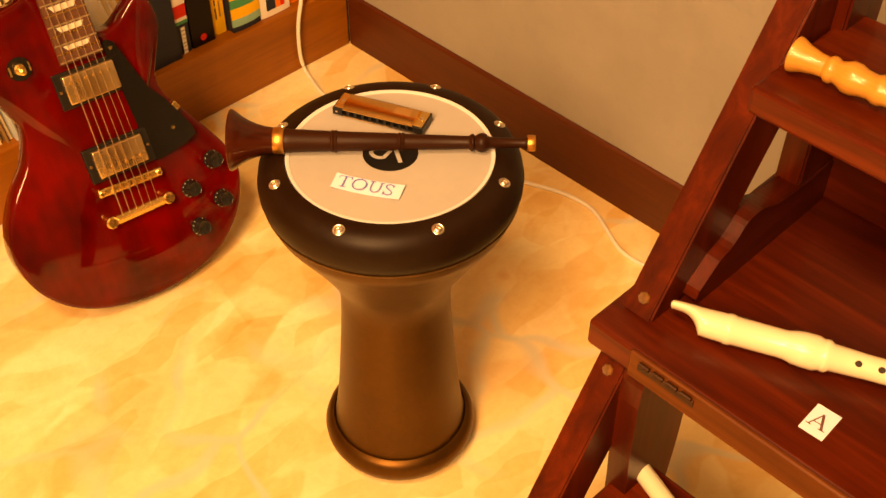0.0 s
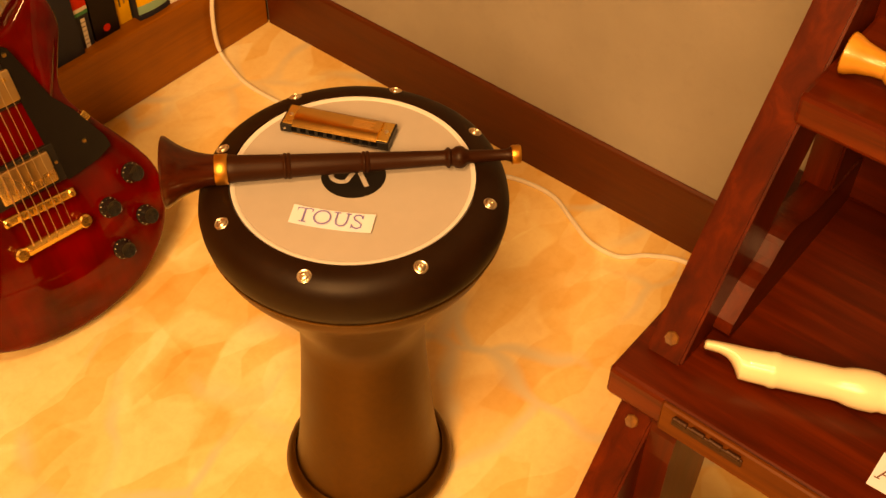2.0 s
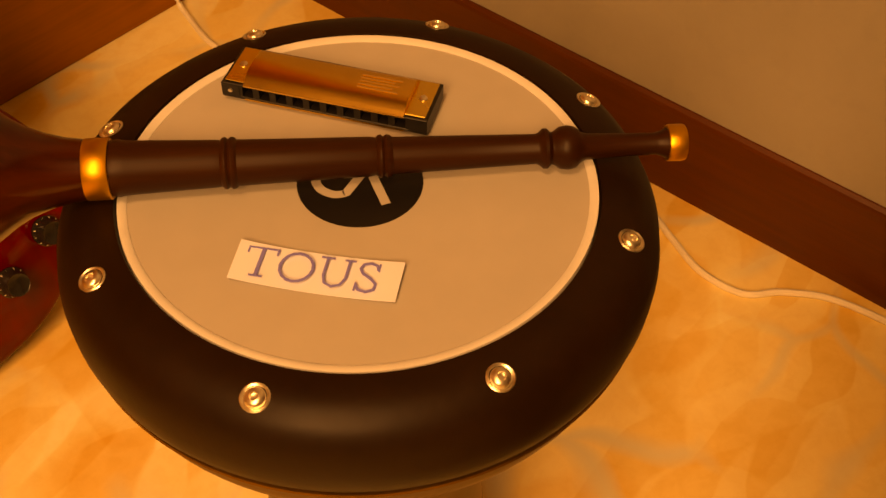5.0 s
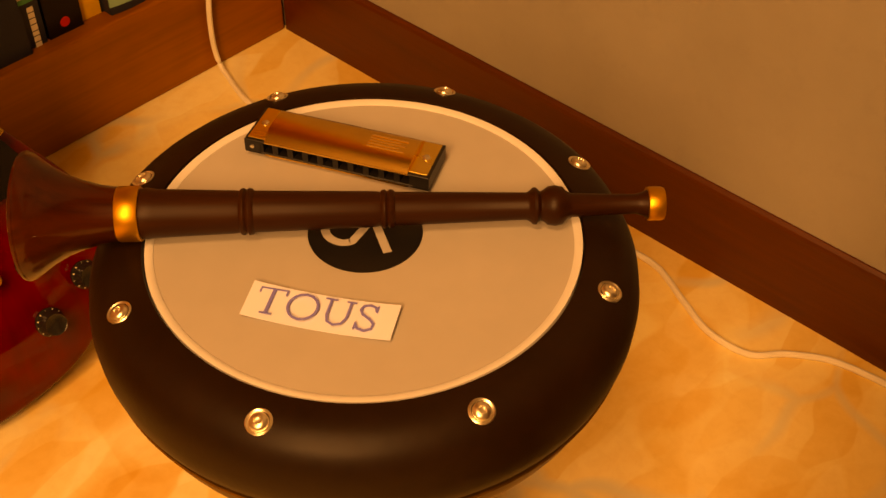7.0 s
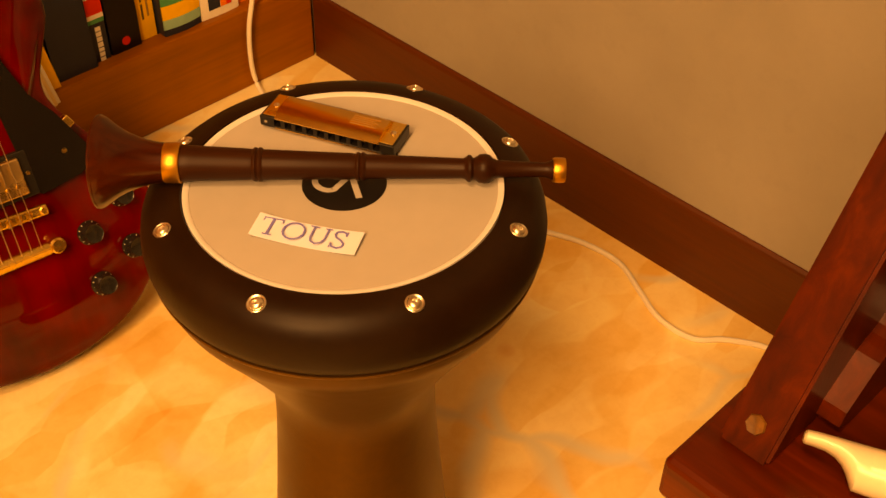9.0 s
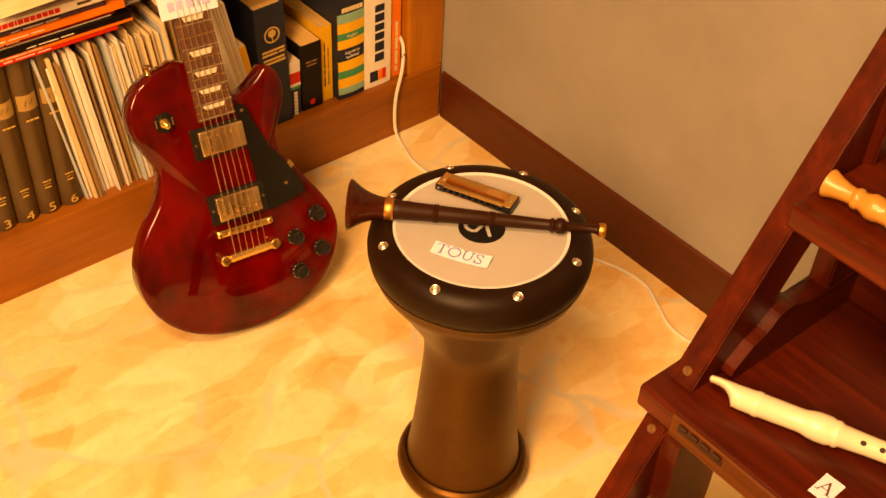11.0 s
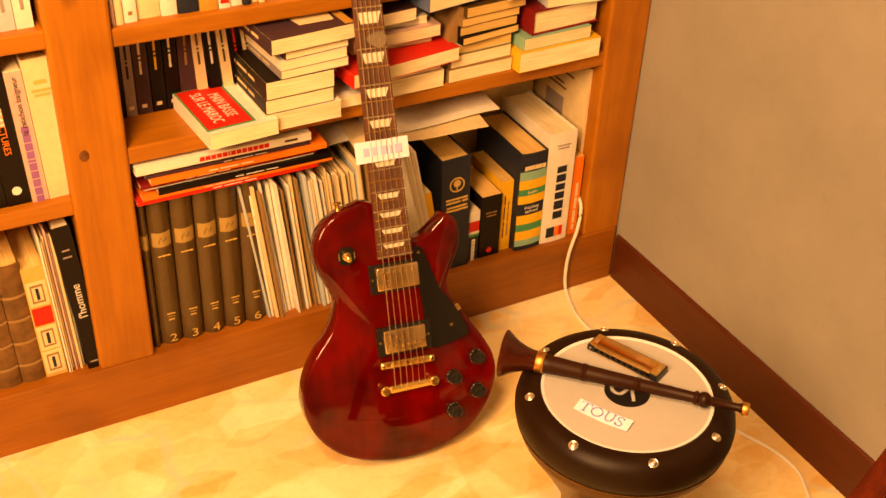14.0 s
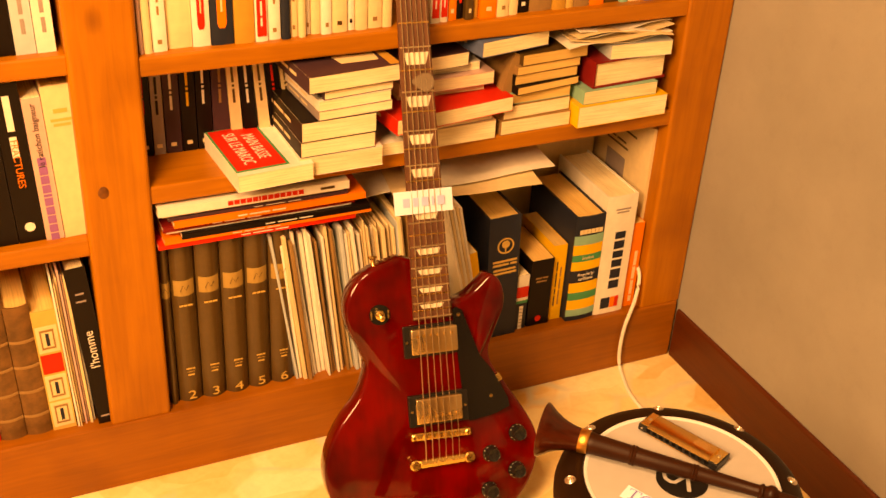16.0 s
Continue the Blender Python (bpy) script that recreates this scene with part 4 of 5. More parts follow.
part("foot_ring", lathe(drum_ring(foot), 96, True), drum_black, drum, smooth=True)
rim = [(0.1305, 0.4005), (0.1335, 0.4010), (0.1358, 0.4045), (0.1376, 0.4110), (0.1380, 0.4190), (0.1362, 0.4285), (0.1322, 0.4365), (0.1265, 0.4415), (0.1195, 0.4440), (0.1125, 0.4450), (0.1086, 0.4446), (0.1072, 0.441), (0.108, 0.430)]
part("rim", lathe(drum_ring(rim), 128, True), rim_black, drum, "rounded black rim holding the skin", smooth=True)
part("rim_seam", lathe(drum_ring([(0.1312, 0.3985), (0.1346, 0.3986), (0.1352, 0.3996), (0.1348, 0.4006), (0.1312, 0.4008)]), 128, True), seam_metal, drum, smooth=True)
part("skin", lathe(drum_ring([(0, 0.436), (0.1036, 0.436), (0.1036, 0.4428), (0.0, 0.4428)]), 96), drum_skin, drum, "frosted greyish drum skin", smooth=True)
part("skin_edge", lathe(drum_ring([(0.1030, 0.4400), (0.1076, 0.4400), (0.1072, 0.4442), (0.1054, 0.4443), (0.1032, 0.4431)]), 96, True), skin_edge, drum, smooth=True)
for i in range(8):
    a = radians(DPHI + 45 * i)
    lug = part("bolt", lathe([(0, -0.002), (0.0058, -0.002), (0.0058, 0.0006), (0.0055, 0.0014), (0.0046, 0.0024), (0.0034, 0.0030), (0.0024, 0.0032), (0.0020, 0.0020), (0.0010, 0.0016), (0, 0.0018)], 24), chrome, drum,
               m=Matrix.Translation((0.1234 * KR * math.cos(a), 0.1234 * KR * math.sin(a), 0.4424 * KZ)) @ Matrix.Rotation(a, 4, "Z") @ pose(0, 0, 0, 0, 19, 0) @ Matrix.Scale(0.76, 4), smooth=True)
    part("washer", lathe([(0.0055, 0.0), (0.0078, -0.0008), (0.0080, 0.0006), (0.0074, 0.0010), (0.0060, 0.0002)], 24, True), chrome, lug, smooth=True)
part("logo_disc", lathe(drum_ring([(0, 0.4429), (0.0285, 0.4429), (0.0285, 0.4431), (0, 0.4431)]), 48), print_black, drum)
lm = pose(0.002, 0.002, 0.4431 * KZ + 0.0002, 0, 0, -52)
bm = bmesh.new()
curl = [(p.x, p.y) for p in catmull([(0.001, 0.0100, 0), (-0.0090, 0.0098, 0), (-0.0172, 0.0056, 0), (-0.0195, -0.0022, 0), (-0.0165, -0.0088, 0), (-0.0105, -0.0118, 0), (-0.0052, -0.0108, 0)], 5, False)]
serif_bar(curl + [(-0.0012, -0.0022), (0.0026, 0.0062)], 0.0042, bm)
serif_bar([(0.0012, 0.0095), (0.0032, 0.0070), (0.0080, -0.0050), (0.0128, -0.0165)], 0.0042, bm)
part("logo_stroke", bm, drum_skin, drum, m=lm)

# paper slip on the skin
slip = thing("paper_slip", "white paper slip with violet serif capitals on the drum skin", "paper slip", TOPSET @ Matrix.Translation((-0.5745, -0.7240, 0.4432)) @ pose(0, 0, 0, 0, 0, -60))
bm = bmesh.new()
g_ = [[bm.verts.new((-0.0358 + 0.0716 * a / 10, -0.0108 + 0.0216 * c, 0.0004 + 0.0022 * (abs(a - 5) / 5) ** 2.2 + (0.0007 if c else 0))) for c in range(2)] for a in range(11)]
for a in range(10):
    bm.faces.new((g_[a][0], g_[a + 1][0], g_[a + 1][1], g_[a][1]))
solid(bm, 0.0002)
part("sheet", bm, white_paper, slip, smooth=True)


def serif_word(word, size, mat, parent, m, spread=1.05):
    """Capital letters with drawn serifs: thin and thick strokes as flat ribbons."""
    glyph = dict(
        T=[([(0, 0.7), (0.6, 0.7)], 0.035), ([(0.02, 0.71), (0.02, 0.56)], 0.035), ([(0.58, 0.71), (0.58, 0.56)], 0.035), ([(0.3, 0.7), (0.3, 0)], 0.07), ([(0.17, 0.015), (0.43, 0.015)], 0.035)],
        O=[([(0.35 + 0.31 * math.cos(t_ * 0.3927), 0.35 + 0.345 * math.sin(t_ * 0.3927)) for t_ in range(17)], 0.055)],
        U=[([(0.13, 0.7), (0.13, 0.25), (0.18, 0.09), (0.33, 0.015), (0.48, 0.08), (0.55, 0.25), (0.55, 0.7)], 0.05), ([(0.0, 0.69), (0.26, 0.69)], 0.035), ([(0.45, 0.69), (0.66, 0.69)], 0.035)],
        S=[([(0.40, 0.55), (0.36, 0.66), (0.24, 0.70), (0.11, 0.65), (0.07, 0.54), (0.13, 0.43), (0.30, 0.33), (0.41, 0.22), (0.40, 0.08), (0.27, 0.0), (0.12, 0.03), (0.05, 0.15)], 0.055), ([(0.41, 0.71), (0.41, 0.52)], 0.03), ([(0.045, 0.2), (0.045, -0.01)], 0.03)],
        A=[([(0.08, 0.0), (0.34, 0.71)], 0.045), ([(0.33, 0.71), (0.60, 0.0)], 0.10), ([(0.17, 0.24), (0.50, 0.24)], 0.035), ([(-0.02, 0.015), (0.18, 0.015)], 0.035), ([(0.48, 0.015), (0.72, 0.015)], 0.035)])
    wide = dict(T=0.62, O=0.72, U=0.68, S=0.48, A=0.72)
    total = sum(wide[c] for c in word) * spread
    x_, bm_ = -total / 2, bmesh.new()
    for c in word:
        for pts, w_ in glyph[c]:
            serif_bar([((x_ + px) * size, (py - 0.35) * size) for px, py in pts], w_ * size, bm_)
        x_ += wide[c] * spread
    return part("lettering", bm_, mat, parent, m=m)


serif_word("TOUS", 0.0228, violet_ink, slip, pose(-0.0018, 0, 0.0026), 1.04)


def along(p, q, roll=0):
    """A pose at p whose z axis runs towards q."""
    way = Vector(q) - Vector(p)
    return Matrix.Translation(p) @ way.to_track_quat("Z", "Y").to_matrix().to_4x4() @ pose(0, 0, 0, 0, 0, roll)


# ---------------------------------------------------------------- shawm across the drum
shawm = thing("shawm", "dark wooden shawm with brass rings lying across the drum", "wind instrument", TOPSET @ along((-0.6370, -0.5845, 0.4590), (-0.4135, -0.8015, 0.4545)))
part("bell", lathe([(0.0245, 0.005), (0.0295, 0.0), (0.0312, 0.0008), (0.0310, 0.0032), (0.0280, 0.0072), (0.0240, 0.0125), (0.0200, 0.0195), (0.0168, 0.0275), (0.0145, 0.0360), (0.0133, 0.0445), (0.009, 0.0445), (0.011, 0.02)], 64, True),
     bell_wood, shawm, "polished reddish flared bell", smooth=True)
part("bell_rim", lathe([(0.0295, -0.0004), (0.0314, 0.0004), (0.0316, 0.0016), (0.0311, 0.0024)], 64, True), bell_wood, shawm, smooth=True)
part("bell_ring", lathe([(0.0115, 0.0440), (0.0133, 0.0440), (0.0137, 0.0445), (0.0137, 0.0545), (0.0133, 0.055), (0.0115, 0.055)], 48, True), brass, shawm, "brass ferrule", smooth=True)
sections = [(0.0, 0.0548), (0.0122, 0.0548), (0.0127, 0.058), (0.0120, 0.062), (0.0106, 0.100)]


def ring_at(z, r, b=0.0011):
    return [(r, z - 0.0036), (r + b, z - 0.0026), (r + b * 1.2, z - 0.0014), (r + b * 0.3, z - 0.0002), (r + b * 1.2, z + 0.0010), (r + b, z + 0.0026), (r, z + 0.0036)]


sections += ring_at(0.106, 0.0103) + [(0.0099, 0.125), (0.0089, 0.168)] + ring_at(0.1745, 0.0084) + [(0.0078, 0.205), (0.0068, 0.243)]
sections += [(0.0074, 0.2445), (0.0092, 0.2465), (0.0092, 0.2480), (0.0072, 0.2500), (0.0078, 0.2515), (0.0096, 0.2540), (0.0101, 0.2575), (0.0094, 0.2610), (0.0070, 0.2635), (0.0060, 0.2660), (0.0053, 0.284), (0.0050, 0.298), (0.0058, 0.301), (0.0072, 0.304), (0.0, 0.304)]
part("pipe", lathe(sections, 48), blackwood, shawm, smooth=True)
part("tip_ring", lathe([(0.004, 0.3035), (0.0080, 0.3035), (0.0085, 0.3045), (0.0085, 0.3105), (0.0081, 0.3118), (0.0048, 0.3118)], 36, True), brass, shawm, "brass end ring", smooth=True)

# ---------------------------------------------------------------- harmonica
harm = thing("harmonica", "gold-plated harmonica with a black comb on the drum skin", "harmonica", TOPSET @ Matrix.Translation((-0.4880, -0.6510, 0.4432)) @ pose(0, 0, 0, 0, 0, -65.5) @ Matrix.Translation((0, 0, -0.0005)) @ Matrix.Diagonal((1, 1.06, 0.74, 1)))
bm = bmesh.new()
box(-0.0515, 0.0515, -0.0005, 0.0135, 0.0055, 0.0155, 0.0006, 1, bm)
for i in range(11):
    xx = -0.0425 + 0.0085 * i
    box(xx - 0.0016, xx + 0.0016, -0.0135, 0.0, 0.0065, 0.0145, bm=bm)
box(-0.0515, 0.0515, -0.0138, 0.0135, 0.0045, 0.0066, 0.0004, 1, bm)
box(-0.0515, 0.0515, -0.0138, 0.0135, 0.0144, 0.0160, 0.0004, 1, bm)
box(-0.0515, -0.0425, -0.0138, 0.0, 0.0055, 0.0155, bm=bm)
box(0.0425, 0.0515, -0.0138, 0.0, 0.0055, 0.0155, bm=bm)
part("comb", bm, print_black, harm, "black comb with ten square holes")
for top in (0, 1):
    cp = prism([(-0.0138, -0.0012), (0.0128, 0.0), (0.0128, 0.0006), (0.0112, 0.0014), (0.0098, 0.0042), (0.0066, 0.0058), (0.0, 0.0062), (-0.0072, 0.0055), (-0.0104, 0.0036), (-0.0126, 0.0014), (-0.0140, 0.0002)], -0.0400, 0.0400, "x", 0.0)
    pl = part("cover_plate", cp, harp_gold, harm, "polished cover plate", m=Matrix.Translation((0, 0, 0.0162)) if top else Matrix.Translation((0, 0, 0.0045)) @ Matrix.Diagonal((1, 1, -0.8, 1)), smooth=True)
    if top:
        for sx in (-1, 1):
            part("end_tab", box(min(sx * 0.0400, sx * 0.0500), max(sx * 0.0400, sx * 0.0500), -0.0122, 0.0125, 0.0, 0.0008, 0.0003, 1), gold, pl)
            part("screw", lathe([(0, 0), (0.0021, 0), (0.0019, 0.0010), (0.0008, 0.0014), (0, 0.0014)], 16), chrome, harm, m=pose(sx * 0.0455, 0.0, 0.0169), smooth=True)
        for i in range(5):
            part("engraved_bar", box(0.014, 0.034 - 0.003 * (i % 2), -0.0045 + 0.0021 * i, -0.0037 + 0.0021 * i, 0.0056, 0.0064), COVERS["tan"], pl)
part("end_screw", lathe([(0, 0), (0.0012, 0), (0.0012, 0.0006), (0, 0.0006)], 12), chrome, harm, m=pose(-0.0470, -0.0138, 0.0105, 90))

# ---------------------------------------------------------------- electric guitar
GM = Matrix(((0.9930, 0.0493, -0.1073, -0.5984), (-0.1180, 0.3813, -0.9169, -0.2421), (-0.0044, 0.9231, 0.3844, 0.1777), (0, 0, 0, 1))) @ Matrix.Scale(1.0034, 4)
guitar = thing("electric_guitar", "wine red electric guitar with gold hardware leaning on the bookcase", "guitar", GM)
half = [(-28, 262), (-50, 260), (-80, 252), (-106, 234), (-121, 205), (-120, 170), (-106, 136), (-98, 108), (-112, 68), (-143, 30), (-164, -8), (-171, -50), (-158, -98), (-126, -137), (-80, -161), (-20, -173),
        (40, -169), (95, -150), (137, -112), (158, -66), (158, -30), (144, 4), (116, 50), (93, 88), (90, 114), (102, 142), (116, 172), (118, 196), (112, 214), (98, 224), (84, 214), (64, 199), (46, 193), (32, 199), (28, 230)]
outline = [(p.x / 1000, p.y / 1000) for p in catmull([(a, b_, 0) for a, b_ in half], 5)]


def inset(loop, d):
    """The closed outline moved inward by an even distance."""
    out, n = [], len(loop)
    for k_ in range(n):
        (ax, ay), (bx, by) = loop[k_ - 2], loop[(k_ + 2) % n]
        tx, ty = bx - ax, by - ay
        ln = math.hypot(tx, ty) or 1
        out.append((loop[k_][0] - turn_in * d * ty / ln, loop[k_][1] + turn_in * d * tx / ln))
    return out


turn_in = 1 if sum(a[0] * b_[1] - a[1] * b_[0] for a, b_ in zip(outline, outline[1:] + outline[:1])) > 0 else -1


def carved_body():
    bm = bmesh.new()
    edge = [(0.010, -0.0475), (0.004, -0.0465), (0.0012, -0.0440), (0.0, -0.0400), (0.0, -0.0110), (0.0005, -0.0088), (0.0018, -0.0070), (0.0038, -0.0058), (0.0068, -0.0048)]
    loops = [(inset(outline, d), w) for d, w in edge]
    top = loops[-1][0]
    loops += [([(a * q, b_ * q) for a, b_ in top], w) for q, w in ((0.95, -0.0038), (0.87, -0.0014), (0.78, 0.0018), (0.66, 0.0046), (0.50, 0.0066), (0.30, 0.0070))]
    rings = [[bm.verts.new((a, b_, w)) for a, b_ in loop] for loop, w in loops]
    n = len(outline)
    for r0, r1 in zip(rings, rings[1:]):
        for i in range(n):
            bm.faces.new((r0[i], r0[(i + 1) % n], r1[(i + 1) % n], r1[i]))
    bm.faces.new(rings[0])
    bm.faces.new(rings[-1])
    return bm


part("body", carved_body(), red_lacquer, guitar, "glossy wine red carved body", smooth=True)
NUT = 0.628


def fret_at(n):
    return NUT * 2 ** (-n / 12)


def board_half(v):
    return 0.0215 + (0.0285 - 0.0215) * (NUT - v) / (NUT - 0.176)


bm = bmesh.new()
sec = []
for v in (0.173, 0.30, 0.45, NUT):
    w = board_half(v)
    sec.append([bm.verts.new((w * math.cos(radians(a)), v, 0.0125 - 0.0205 * math.sin(radians(a)) - 0.004)) for a in range(0, 181, 20)])
for a, b_ in zip(sec, sec[1:]):
    for i in range(len(a)):
        j = (i + 1) % len(a)
        bm.faces.new((a[i], a[j], b_[j], b_[i]))
bm.faces.new(sec[0])
bm.faces.new(sec[-1])
part("neck", bm, neck_lacquer, guitar, "glossy red-brown neck", smooth=True)
w0, w1 = board_half(0.173), board_half(NUT)
part("fretboard", prism([(-w0, 0.173), (w0, 0.173), (w1, NUT), (-w1, NUT)], 0.0085, 0.0145, "z", 0.0006), rosewood, guitar, "dark rosewood fretboard")
for n in range(1, 23):
    v = fret_at(n)
    w = board_half(v)
    part("fret", box(-w, w, v - 0.0011, v + 0.0011, 0.0142, 0.0156, 0.0004, 1), gold if n % 2 else string_steel, guitar)
for n in (3, 5, 7, 9, 12, 15, 17, 19, 21):
    v0, v1 = fret_at(n), fret_at(n - 1)
    c, h = (v0 + v1) / 2, (v1 - v0) * 0.27
    part("inlay", prism([(-0.0135, c - h), (0.0135, c - h), (0.0185, c + h), (-0.0185, c + h)], 0.0143, 0.0149, "z"), pearl, guitar)
part("nut", box(-w1, w1, NUT, NUT + 0.004, 0.010, 0.017, 0.0005, 1), pearl, guitar)
part("headstock", prism([(-0.022, NUT + 0.004), (0.022, NUT + 0.004), (0.024, NUT + 0.05), (0.023, NUT + 0.13), (0.0, NUT + 0.14), (-0.023, NUT + 0.13), (-0.024, NUT + 0.05)], -0.006, 0.010, "z", 0.002), black_guard, guitar)
part("pickguard", prism([(0.030, 0.182), (0.036, 0.186), (0.045, 0.180), (0.050, 0.165), (0.068, 0.110), (0.086, 0.085), (0.108, 0.040), (0.110, 0.026), (0.090, 0.018), (0.047, 0.012), (0.040, 0.030)], 0.0105, 0.0130, "z", 0.0006), black_guard, guitar, "black plastic pickguard")
for a, b_ in ((0.082, 0.046), (0.039, 0.174)):
    part("pickguard_screw", lathe([(0, 0), (0.0028, 0), (0.0022, 0.0014), (0, 0.0016)], 14), gold, guitar, m=pose(a, b_, 0.0130), smooth=True)
part("pickguard_bracket", box(-0.006, 0.006, -0.0045, 0.0045, 0.0, 0.0105, 0.0012, 2), gold, guitar, m=pose(0.0955, 0.0715, 0.0015, 0, 0, -62))
for cy_, hgt in ((0.141, 0.0118), (0.038, 0.0150)):
    pk = part("pickup", box(-0.0345, 0.0355, cy_ - 0.019, cy_ + 0.019, 0.006, hgt + 0.004, 0.0022, 3), pickup_gold, guitar, "gold humbucker cover", smooth=True)
    part("pickup_ring", box(-0.0445, 0.0455, cy_ - 0.0235, cy_ + 0.0235, 0.004, hgt - 0.0015, 0.0012, 2), black_plastic, pk)
    side = 0.0085 if cy_ > 0.1 else -0.0085
    for i in range(6):
        part("pole_screw", lathe([(0, 0), (0.0024, 0), (0.0020, 0.0012), (0, 0.0014)], 12), gold, pk, m=pose(-0.0255 + 0.0104 * i, cy_ + side, hgt + 0.0038), smooth=True)
    for sx in (-0.0400, 0.0410):
        part("height_screw", lathe([(0, 0), (0.0022, 0), (0.0018, 0.0014), (0, 0.0016)], 12), gold, pk, m=pose(sx, cy_, hgt - 0.0016), smooth=True)
br = part("bridge", box(-0.0455, 0.0455, -0.0058, 0.0058, 0.0125, 0.0205, 0.0026, 3), gold, guitar, "gold bridge with six saddles", m=pose(0, 0.0, 0, 0, 0, -2.0), smooth=True)
for i in range(6):
    part("saddle", prism([(-0.0045, 0), (0.0045, 0), (0.0008, 0.0045), (-0.0008, 0.0045)], -0.0032, 0.0032, "y"), gold, br, m=pose(-0.0255 + 0.0102 * i, 0.0008 * (i % 3 - 1), 0.0190))
    part("saddle_screw", lathe([(0, 0), (0.0015, 0), (0.0015, 0.004), (0, 0.004)], 8), chrome, br, m=pose(-0.0255 + 0.0102 * i, -0.0065, 0.0165, -90))
for sx in (-0.0405, 0.0405):
    part("bridge_post", lathe([(0, 0.005), (0.0042, 0.005), (0.0042, 0.0213), (0.003, 0.0222), (0, 0.0215)], 18), gold, br, m=pose(sx, 0, 0), smooth=True)
tp = part("tailpiece", prism([(-0.0075, 0.0135), (-0.0050, 0.0105), (0.0055, 0.0105), (0.0075, 0.0140), (0.0062, 0.0195), (0.0010, 0.0225), (-0.0050, 0.0205)], -0.034, 0.034, "x", 0.0008), gold, guitar, "polished gold stop tailpiece", m=pose(0, -0.041, 0), smooth=True)
for sx in (-0.0415, 0.0415):
    part("tailpiece_lug", lathe([(0, 0.006), (0.0060, 0.006), (0.0072, 0.012), (0.0082, 0.0135), (0.0082, 0.0195), (0.0062, 0.0215), (0.0062, 0.0228), (0, 0.0230)], 20), gold, tp, m=pose(sx, 0, 0), smooth=True)
for i in range(6):
    u0, u1 = -0.0255 + 0.0102 * i, -0.0175 + 0.007 * i
    part("string", tube([(u0, -0.036, 0.0205), (u0, 0.0, 0.0240), (u1, NUT + 0.002, 0.0178)], 0.00080 - 0.00007 * i, 6), string_steel, guitar)
for kx, ky in ((0.121, -0.019), (0.078, -0.045), (0.117, -0.077), (0.073, -0.102)):
    kb = part("control_knob", lathe([(0, 0), (0.0128, 0), (0.0130, 0.0030), (0.0112, 0.0052), (0.0102, 0.0150), (0.0095, 0.0165), (0.0085, 0.0158), (0, 0.0158)], 28), knob_black, guitar, "black speed knob with pale numerals",
              m=pose(kx, ky, 0.0050, -4, 5, 0), smooth=True)
    for i in range(11):
        a = radians(-60 + 30 * i)
        part("dial_mark", box(-0.0004, 0.0004, -0.0010, 0.0010, 0, 0.0004), pearl, kb, m=Matrix.Rotation(a, 4, "Z") @ Matrix.Translation((0, 0.0113, 0.0044)) @ pose(0, 0, 0, -50))
part("toggle_plate", lathe([(0, 0), (0.0150, 0), (0.0150, 0.0010), (0, 0.0010)], 32), black_guard, guitar, m=pose(-0.0755, 0.186, 0.0030, 2, -6, 0), smooth=True)
tg = part("toggle_switch", lathe([(0, 0), (0.0070, 0), (0.0070, 0.004), (0.0048, 0.0045), (0.0040, 0.008), (0.0018, 0.0085), (0.0016, 0.014), (0.0040, 0.018), (0.0042, 0.023), (0, 0.026)], 20), gold, guitar, m=pose(-0.0755, 0.186, 0.0042, 2, -6, 0), smooth=True)
for sx in (-0.0122, 0.0122):
    part("plate_print", box(sx - 0.0010, sx + 0.0010, -0.006, 0.006, 0.0011, 0.0014), gold, tg)
part("strap_button", lathe([(0, 0), (0.004, 0), (0.003, 0.004), (0.003, 0.008), (0.0065, 0.011), (0.0065, 0.013), (0, 0.014)], 18), gold, guitar, m=pose(-0.074, 0.254, -0.022, -90), smooth=True)

# plectrum held under the strings, and a paper slip on the neck
pick = part("plectrum", prism([(p.x, p.y) for p in catmull([(-0.015, 0.004, 0), (0, 0.012, 0), (0.013, 0.010, 0), (0.017, 0, 0), (0.012, -0.010, 0), (0, -0.012, 0)], 5)], 0, 0.0008, "z"),
            plain("plectrum_grey", (0.20, 0.15, 0.10), 0.3))
pick.matrix_world = GM @ pose(0.006, 0.510, 0.0186, 0, 0, 8)
tagged(pick, "brown-grey plectrum tucked between the guitar strings", "plectrum")
slip2 = thing("paper_slip", "white paper slip with pale violet writing across the guitar strings", "paper slip", GM @ pose(-0.004, 0.3445, 0.0200, 0, 0, 0.5))
bm = bmesh.new()
g_ = [[bm.verts.new((-0.043 + 0.086 * a / 10, -0.0165 + 0.033 * c, 0.0012 * math.sin(a * 0.55))) for c in range(2)] for a in range(11)]
for a in range(10):
    bm.faces.new((g_[a][0], g_[a + 1][0], g_[a + 1][1], g_[a][1]))
solid(bm, 0.0003)
part("sheet", bm, white_paper, slip2, smooth=True)
bars([0.0095, 0.0075, 0.0095, 0.003, 0.0105], 0.0125, 0.0052, pale_violet_ink, slip2, pose(0, 0, 0.0018))

# ---------------------------------------------------------------- folding library steps
steps = thing("library_steps", "dark red mahogany folding library steps with worn edges", "step ladder", pose(0.0045, 0.016, 0))
LX, NY, FY = (0.613, -0.7985), -1.012, -1.40


def rail_outline(z0, z1, depth):
    f = lambda z_: LX[1] + LX[0] * z_
    return [(f(z0), z0), (f(z0) + depth, z0), (f(z1) + depth, z1), (f(z1), z1)]


